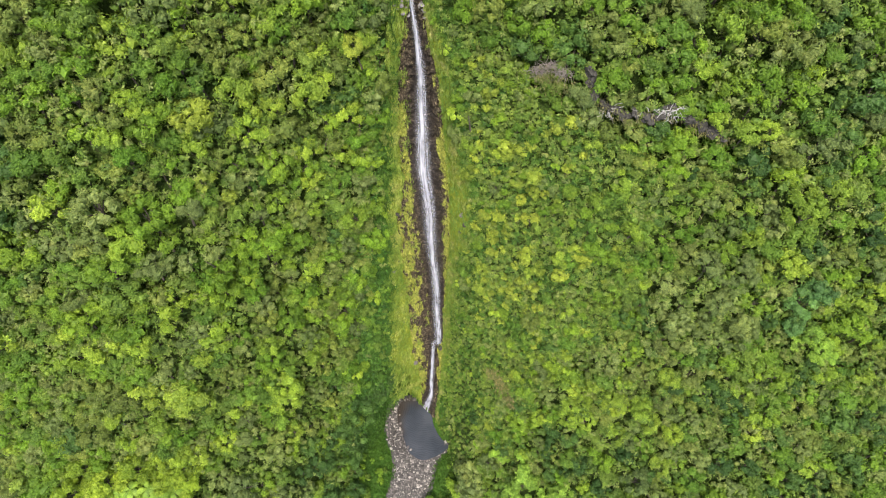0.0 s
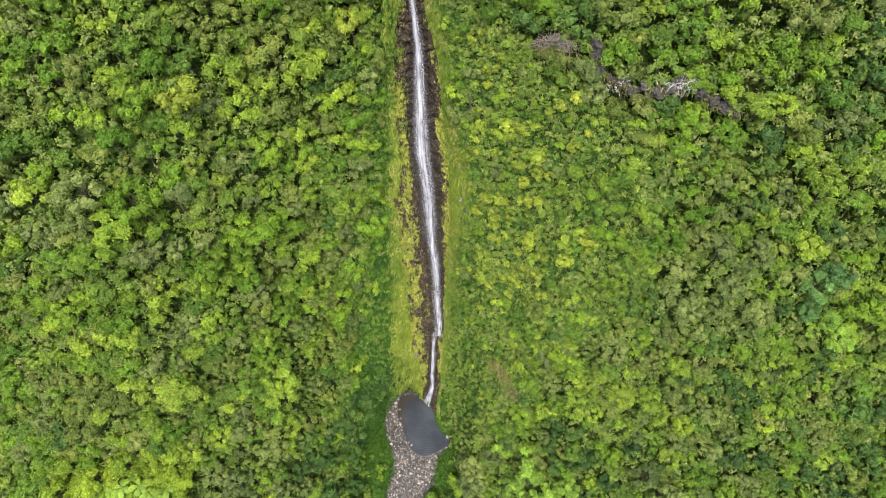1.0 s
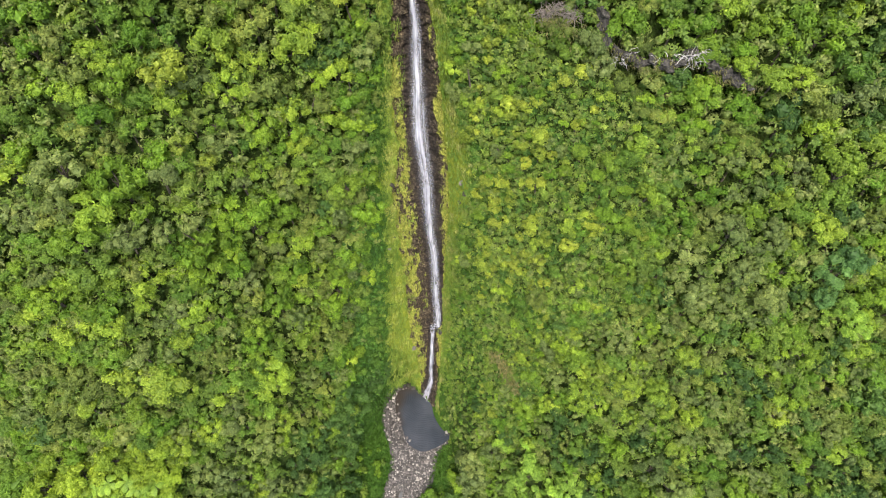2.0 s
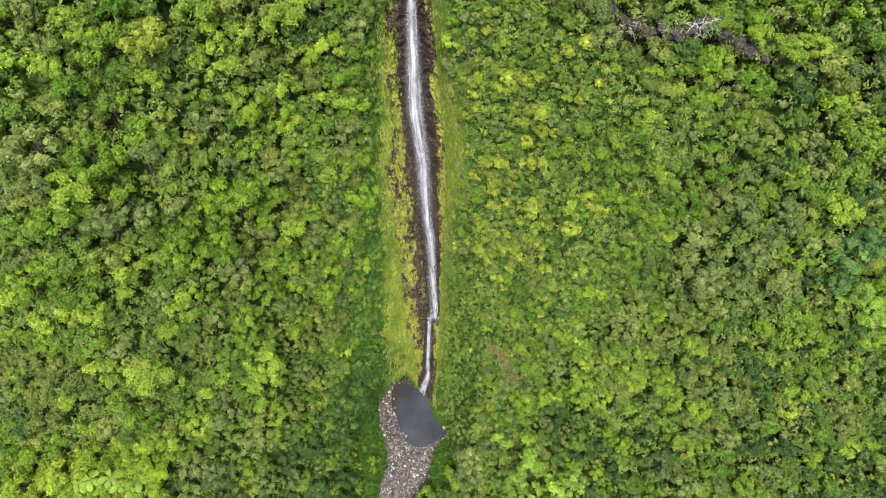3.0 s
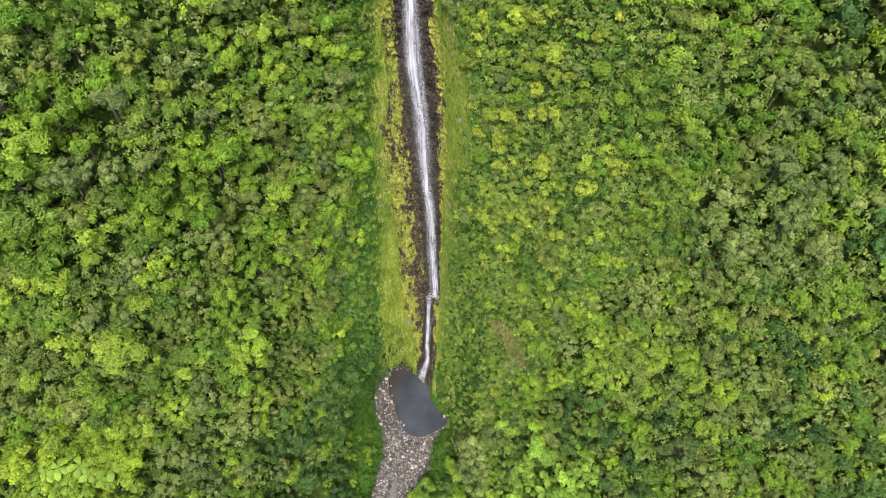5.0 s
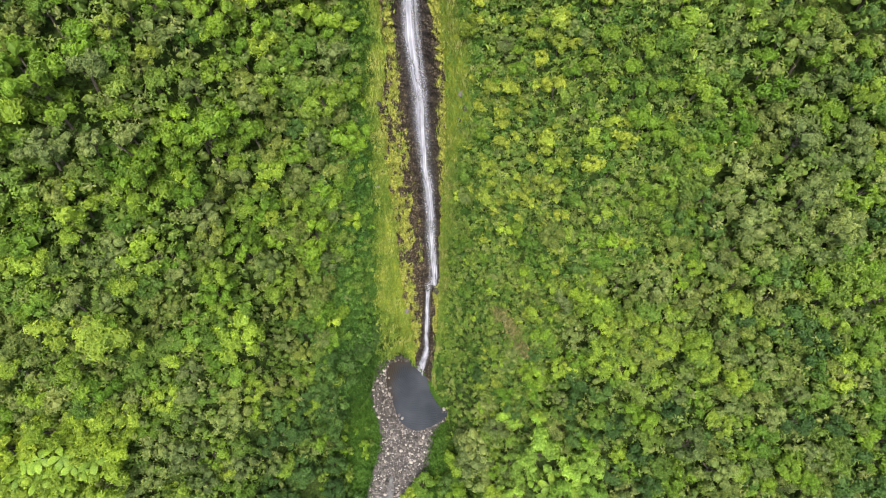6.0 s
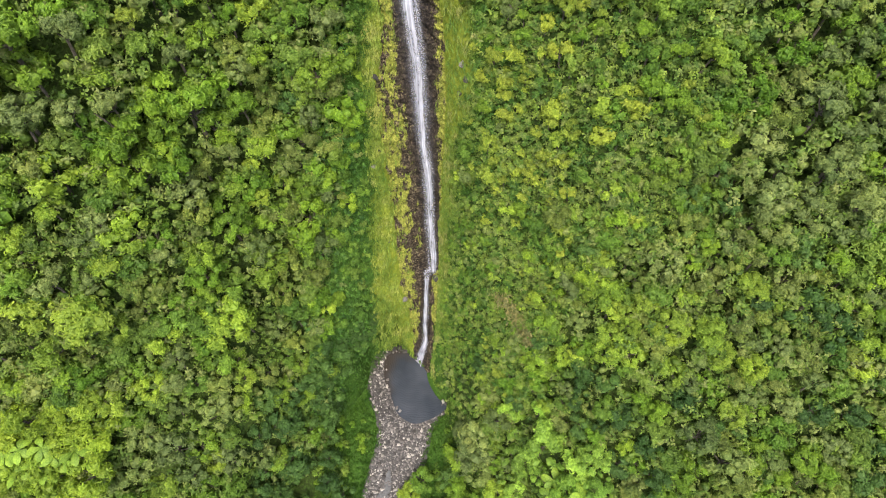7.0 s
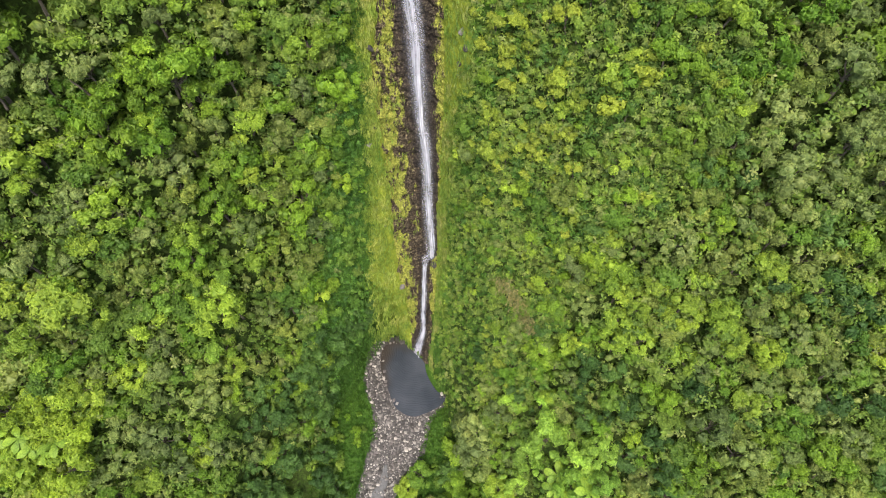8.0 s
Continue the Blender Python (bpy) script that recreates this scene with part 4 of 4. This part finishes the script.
def bank_spots(count, kind):
    made = []
    while len(made) < count:
        z = rng.uniform(0.3, 85.0)
        n1 = noise.noise(Vector((z * 0.35, kind * 9.0, 0.5)))
        if kind == 0:
            a, b = moss_left(z) - 0.4, rock_left(z) - 0.1 + 0.9 * n1
        elif kind == 1:
            a, b = rock_right(z) + 0.25, grass_right(z) + 0.4
        elif kind == 2:
            a, b = low_left(z) + 0.5, moss_left(z) + 0.3
        else:
            a, b = rock_left(z), rock_right(z)
        if b <= a:
            continue
        x = rng.uniform(a, b)
        if kind == 0 and noise.noise(Vector((x * 0.5, z * 0.3, 8.0))) < 0.9 * float(step(x - rock_left(z), -0.2, 1.3)) - 0.6:
            continue
        if kind == 3 and (abs(x - fall_x(z)) < 1.3 * fall_half(z) + 0.25 or noise.noise(Vector((x * 0.6, z * 0.45, 4.0))) < 0.26 - 0.3 * float(step(-x, 3.2, 5.5))):
            continue
        made.append((x, z))
    x, z = np.array(made).T
    spots = np.stack([x, ground(x, z) - 0.05 if kind == 2 else front(x, z) + 0.05, z], -1)
    return spots[(spots[:, 1] > 29) | (kind > 1)]


tufts("bank_grass", "yellow-green hanging grass on the bank beside the falls", "grass", bank_spots(4200, 0), 0.7, 5, 0.5, 0.25)
tufts("bank_grass", "green hanging grass along the edge of the bare rock", "verge", bank_spots(2600, 1), 0.7, 5, 0.5, 0.25)
tufts("meadow_grass", "green grass on the bank below the wood", "meadow", bank_spots(5000, 2), 0.5, 4, 0.25)
tufts("ledge_grass", "olive grass and moss tufts on the wet rock ledges", "grass", bank_spots(600, 3), 0.45, 5, 0.6, 0.2)


def floor_spots(count):
    """Grassy ground along the creek and round the pool."""
    made = []
    while len(made) < count:
        x, y = rng.uniform(-20, 7), rng.uniform(6, 36)
        if np.interp(y, *CREEK_LEFT) + 0.7 * rng.uniform() ** 2 - 0.1 < x < np.interp(y, *CREEK_RIGHT) + 0.1 - 0.7 * rng.uniform() ** 2 or -9.6 < x < 1.5 and y > 27:
            continue
        z = height_at(x, y)
        if z < 3.5:
            made.append((x, y, z))
    return made


tufts("creek_grass", "green grass along the stony creek", "meadow", floor_spots(3400), 0.6, 5, 0.1)


def creek_bushes():
    """Low dark bushes at the edge of the grass."""
    spots = []
    for x, y, z in floor_spots(260):
        off = min(abs(x - np.interp(y, *CREEK_LEFT)), abs(x - np.interp(y, *CREEK_RIGHT)))
        if off > 1.6 and not (x < -9 and y > 26) and all((x - p[0]) ** 2 + (y - p[1]) ** 2 > 1.4 for p in spots):
            spots.append((x, y))
            root = SHRUBS["green" if rng.uniform() < 0.6 else "mid"][int(rng.integers(3))]
            copy = copy_thing(root, pose(x, y, z - 0.3, 0, 0, rng.uniform(0, 360)))
            copy.name = "creek_bush"
            tagged(copy, "low green bush in the grass along the creek", "bush", "bushes along the creek")
            copy.scale = [rng.uniform(0.5, 1.0)] * 3


creek_bushes()


# ---- creek bed ----
def stone_mesh(name, seed):
    bm = bmesh.new()
    bmesh.ops.create_icosphere(bm, subdivisions=1, radius=1)
    for v in bm.verts:
        n = noise.noise_vector(v.co * 0.9 + Vector((seed * 7.3, 0, 0)))
        v.co = Vector((v.co.x * 1.15, v.co.y * 0.9, v.co.z * 0.65)) + n * 0.28
    mesh = bpy.data.meshes.new(name)
    bm.to_mesh(mesh)
    bm.free()
    mesh.materials.append(STONE)
    return mesh


def creek_side(y):
    """Left and right edge of the stony bed at y."""
    return float(np.interp(y, *CREEK_LEFT)), float(np.interp(y, *CREEK_RIGHT))


def bed_z(x, y):
    return float(np.interp(y, *BED_FALL))


def build_creek():
    ys = np.arange(2, 39, 0.5)
    us = np.linspace(0, 1, 30)
    pts = np.array([[(creek_side(y)[0] - 0.4 + u * (creek_side(y)[1] - creek_side(y)[0] + 0.8), y, bed_z(0, y) + 0.04) for u in us] for y in ys])
    pts[:, :, 2] += 0.08 * bumps(pts, 0.9, 3) - 0.05
    bed = tagged(sheet("creek_bed", pts, BED), "stony creek bed of grey boulders below the pool", "creek bed", kind="structure")
    ys = np.arange(3, 18.5, 0.5)
    us = np.linspace(-1, 1, 7)
    middle = np.interp(ys, [3, 10, 14, 18.5], [-11.6, -10.6, -9.4, -8.2])
    half = np.interp(ys, [3, 13, 16, 18.5], [1.6, 1.1, 0.6, 0.15])
    brook = np.array([[(m + u * h + 0.2 * math.sin(y * 1.7), y, bed_z(0, y) + 0.14) for u in us] for y, m, h in zip(ys, middle, half)])
    tagged(sheet("creek_water", brook, BROOK), "shallow dark water running between the creek stones", "creek", kind="structure")
    shapes = [stone_mesh("stone", i) for i in range(8)]
    spots = []
    for _ in range(16000):
        y = rng.uniform(8, 38.5)
        a, b = creek_side(y)
        x = rng.uniform(a, b)
        if in_pool(x, y, (0.5 if x < -6 else 0.4) * rng.uniform() ** 2):
            continue
        r = 0.11 + 0.3 * rng.uniform() ** 3
        if all((x - p[0]) ** 2 + (y - p[1]) ** 2 > (0.68 * (r + p[2])) ** 2 for p in spots):
            spots.append((x, y, r))
    spots.sort(key=lambda s: -s[2])
    for x, y, r in spots[:300]:
        ob = new("stone", shapes[int(rng.integers(8))])
        ob.parent = bed
        ob.matrix_basis = pose(x, y, bed_z(x, y) + 0.25 * r, rng.uniform(-20, 20), rng.uniform(-20, 20), rng.uniform(0, 360)) @ Matrix.Scale(r, 4)
    rest = []
    base = [(np.array([v.co for v in m.vertices]), [tuple(p.vertices) for p in m.polygons]) for m in shapes]
    for x, y, r in spots[300:]:
        pts, faces = base[int(rng.integers(8))]
        turn = np.array(pose(0, 0, 0, 0, 0, rng.uniform(0, 360)).to_3x3())
        rest.append((pts @ turn.T * r + np.array([x, y, bed_z(x, y) + 0.2 * r]), faces))
    tagged(join("small_stones", rest, STONE, bed), kind="stuff")


build_creek()


# ---- small things on the slope ----
def boulder_mesh(seed, material, tall=0.8, rough=0.12):
    """A broken block: a ball cut flat on many sides, then roughened."""
    pick = random.Random(seed)
    bm = bmesh.new()
    bmesh.ops.create_icosphere(bm, subdivisions=4, radius=1)
    for _ in range(13):
        n = Vector((pick.gauss(0, 1), pick.gauss(0, 1), pick.gauss(0, 1))).normalized()
        far = pick.uniform(0.4, 0.75)
        for v in bm.verts:
            over = v.co.dot(n) - far
            if over > 0:
                v.co -= n * over
    for v in bm.verts:
        v.co = Vector((v.co.x, v.co.y, v.co.z * tall)) + noise.noise_vector(v.co * 1.7 + Vector((seed * 5.1, 2, 0))) * rough + noise.noise_vector(v.co * 5 + Vector((seed, 0, 9))) * rough * 0.4
    mesh = bpy.data.meshes.new("boulder")
    bm.to_mesh(mesh)
    bm.free()
    mesh.materials.append(material)
    return mesh


def boulder(seed, x, y, z, size, label, material=STONE, group="boulders on the bank"):
    ob = tagged(new("boulder", boulder_mesh(seed, material)), label, "boulder", group)
    ob.matrix_basis = pose(x, y, z, rng.uniform(-25, 25), rng.uniform(-15, 15), rng.uniform(0, 360)) @ Matrix.Diagonal((*size, 1))
    return ob


for i, (x, z, r) in enumerate([(2.7, 56.9, 0.55), (3.1, 55.7, 0.5), (2.5, 53.5, 0.45), (-7.7, 42.4, 0.55), (-8.6, 40.4, 0.6), (-5.7, 16.4, 0.7), (-7.4, 27.6, 0.4), (-7.4, 51.9, 0.6)]):
    boulder(i, x, float(front(x, z)), z, (r, r * 0.8, r), "grey boulder lying in the mossy bank")
for i in range(60):
    x, z = rng.uniform(-5.9, -1.9), rng.uniform(82.0, 87.0)
    if abs(x - float(fall_x(z))) > 0.45:
        r = rng.uniform(0.2, 0.45)
        boulder(200 + i, x, float(front(x, z)) - 0.25, z, (r, r, r * 0.8), "pale boulder at the lip of the waterfall", PALE_STONE, group="boulders at the lip")
# the first four fill a gap; their dark colour stands for the shadow there
for i, (x, y, z, r) in enumerate([(-8.4, 38.5, 0.2, 0.6), (-9.3, 38.2, 0.15, 0.5), (-7.5, 38.9, 0.4, 0.7), (-6.4, 38.3, 0.2, 0.6), (1.6, 27.9, 0.1, 0.5), (1.0, 28.8, 0.1, 0.45)]):
    boulder(60 + i, x, y, z, (r, r, r * 0.8), "dark boulder added at the edge of the pool", SLAB, "boulders round the pool")
boulder(40, -0.75, float(front(-0.75, 20.4)) + 0.1, 20.4, (0.5, 0.6, 1.2), "dark wet boulder that turns the falling water", SLAB, "boulders in the falls")


def slab(seed, x, z, size, tilt):
    ob = tagged(new("rock_slab", boulder_mesh(seed + 100, SLAB, 0.9, 0.3)), "dark grey rock slab bared on the green slope", "rock", "bared rock ledge")
    ob.matrix_basis = pose(x, float(front(x, z)) + 0.1, z, rng.uniform(-20, 20), tilt, rng.uniform(-25, 25)) @ Matrix.Diagonal((*size, 1))


for i, (x, z, wide, high, tilt) in enumerate([
    (16.8, 81.3, 0.8, 1.2, -20), (17.1, 80.3, 1.1, 1.4, 10), (17.6, 79.2, 0.9, 0.9, 25), (18.6, 78.5, 0.8, 0.6, 20), (20.0, 78.0, 1.3, 0.9, 12), (21.2, 77.6, 1.3, 0.9, -10), (22.4, 78.0, 1.0, 0.8, 10),
    (23.7, 77.8, 1.3, 0.9, 15), (25.0, 78.3, 1.0, 0.7, -15), (26.2, 78.7, 1.0, 0.8, 10), (27.5, 78.5, 1.5, 1.0, 30), (28.8, 77.9, 1.9, 1.4, 18), (30.1, 77.3, 1.5, 1.1, 28), (31.5, 76.8, 1.1, 0.7, 15), (32.5, 76.4, 0.8, 0.6, 10)]):
    slab(i, x, z, (wide, 1.0, high), tilt)


def bare_branches(x, y, z, size, count, label, material=BLEACHED, name="dead_branch"):
    """A tangle of dry limbs."""
    limbs = []
    for _ in range(count):
        p = Vector((rng.uniform(-0.5, 0.5), rng.uniform(-0.15, 0.15), rng.uniform(-0.3, 0.3))) * size
        way = Vector((rng.normal(), rng.normal() * 0.35 - 0.2, rng.normal() * 0.6)).normalized()
        line, width = [p], size * rng.uniform(0.012, 0.03)
        for _ in range(4):
            way = (way + Vector(rng.normal(size=3).tolist()) * 0.55).normalized()
            line.append(line[-1] + way * size * rng.uniform(0.14, 0.3))
        limbs.append(tube(line, [width, width * 0.8, width * 0.6, width * 0.4, width * 0.15], 5))
    ob = tagged(new(name), label, "dead branches", "dead branches")
    for limb in limbs:
        join("limb", [limb], material, ob)
    ob.location = (x, y, z)
    return ob


for x, z, size, count in [(26.0, 78.9, 1.7, 30), (27.2, 79.1, 1.6, 30), (18.9, 77.9, 1.3, 14), (20.0, 78.6, 1.2, 6), (24.2, 78.9, 1.3, 6), (22.4, 78.5, 1.0, 5)]:
    bare_branches(x, float(front(x, z)) - 0.7, z, size, count, "bleached dead branches tangled on the rock ledge")
for x, z in PALE:
    bare_branches(x, float(front(x, z)) + 0.1, z - 0.2, 1.5, 80, "pale dry twigs of a dead shrub", TWIG, "dead_shrub")
for x, z in [(-32.6, 46.8), (-41.6, 33.8), (-39.4, 30.2), (-23.9, 14.7)]:
    bare_branches(x, float(front(x, z)) + 0.3, z, 2.2, 9, "grey bare branches among the forest trees", BARK)


def broad_leaf():
    """One big rounded blade along +x from the origin, slightly cupped."""
    t = np.linspace(0, 1, 7)
    half = 0.25 * np.sin(np.pi * np.clip(t, 0, 1) ** 1.5) ** 0.8 + 0.02
    rows = [[(a, s * w, 0.16 * math.sin(2.6 * a) - 0.12 * abs(s) * w - 0.18 * a * a) for s in (-1, -0.5, 0, 0.5, 1)] for a, w in zip(t, half)]
    return np.array(rows)


BLADE = sheet("leaf", broad_leaf(), LEAF["bigleaf"])
BLADE_MESH = BLADE.data
bpy.data.objects.remove(BLADE)


def large_leaved_plant(x, z, size):
    """A stem with a rosette of big leaves on top."""
    root = tagged(new("large_leaved_plant"), "light green plant with a rosette of large rounded leaves", "plant", "large-leaved plants")
    join("stem", [tube([(0, 0, -6.5), (0.1, 0.05, -2.5), (0, 0, 0)], [0.12, 0.1, 0.06])], BARK, root)
    for k in range(6):
        leaf = new("leaf", BLADE_MESH)
        leaf.parent = root
        leaf.matrix_basis = pose(0, 0, 0.03 * k, 0, rng.uniform(-12, 22), k * 360 / 6 + rng.uniform(-14, 14)) @ Matrix.Scale(size * rng.uniform(0.8, 1.15), 4)
    root.matrix_basis = pose(x, float(front(x, z)) - 0.8, z + 2.4, rng.uniform(5, 25), rng.uniform(-10, 10), rng.uniform(0, 360))


for x, z in [(-43.4, 25.8), (-44.7, 24.9), (-45.9, 25.4), (-47.2, 26.2), (-48.4, 24.9), (-50.1, 26.0), (-46.6, 23.9), (-48.0, 23.4), (-50.8, 23.7), (-52.0, 25.2), (-53.4, 24.0), (15.3, 15.0), (15.0, 13.2), (16.6, 14.2), (18.4, 17.9), (17.6, 16.6)]:
    large_leaved_plant(x, z, rng.uniform(1.5, 1.9))


def frond():
    """A feathered fern frond along +x, arching down."""
    made = []
    for i in range(14):
        a = 0.08 + 0.92 * i / 14
        high = 0.22 * math.sin(2.2 * a) - 0.3 * a * a
        reach = 0.2 * math.sin(math.pi * min(1, a * 0.9 + 0.12))
        for side in (-1, 1):
            made.append([(a - 0.02, 0, high), (a + 0.05, side * reach * 0.5, high - 0.01), (a + 0.1, side * reach, high - 0.05), (a + 0.045, side * reach * 0.45, high + 0.005)])
    return np.array(made)


FROND = quads("frond", frond(), LEAF["grey"])
FROND_MESH = FROND.data
bpy.data.objects.remove(FROND)


def tree_fern(x, z, size):
    root = tagged(new("tree_fern"), "pale green tree fern with a star of fronds", "fern", "tree ferns")
    join("trunk", [tube([(0, 0, -2.5), (0, 0.05, -1), (0, 0, 0)], [0.14, 0.11, 0.09])], BARK, root)
    for k in range(12):
        leaf = new("frond", FROND_MESH)
        leaf.parent = root
        leaf.matrix_basis = pose(0, 0, 0, 0, rng.uniform(-8, 12), k * 30 + rng.uniform(-8, 8)) @ Matrix.Scale(size * rng.uniform(0.85, 1.1), 4)
    root.matrix_basis = pose(x, float(front(x, z)) - 0.5, z + 0.4, rng.uniform(10, 30), 0, rng.uniform(0, 360))


for x, z, r in [(-16.0, 66.8, 1.7), (3.2, 72.4, 1.6), (-11.7, 67.9, 1.2), (7.0, 64.2, 1.4), (-16.1, 54.4, 1.3), (38.9, 55.7, 1.1), (-32.5, 59.0, 1.5), (15.0, 27.6, 1.3)]:
    tree_fern(x, z, r)

# dry grass on the bare streak of the slope
tufts("dry_grass", "dry brownish grass on a worn streak of the slope", "dry",
      [(8 + 4 * a + rng.normal() * 0.5, float(front(8 + 4 * a, 31.8 - 3.4 * a)) - 0.5, 31.8 - 3.4 * a + rng.normal() * 0.5) for a in rng.uniform(0, 1, 260)], 0.6, 5, 0.3)
# dry grass and moss between the bared slabs, and below the dead shrub
ledge_spots = [(x + rng.normal() * 0.7, z + rng.normal() * 0.35) for x, z in LEDGE for _ in range(22)] + [(12.6 + rng.normal() * 1.3, 79.6 + rng.normal() * 0.6) for _ in range(120)]
tufts("ledge_grass", "brownish grass and moss between the bared slabs", "dry", [(x, float(front(x, z)) - 0.35, z) for x, z in ledge_spots], 0.55, 6, 0.35, 0.15)
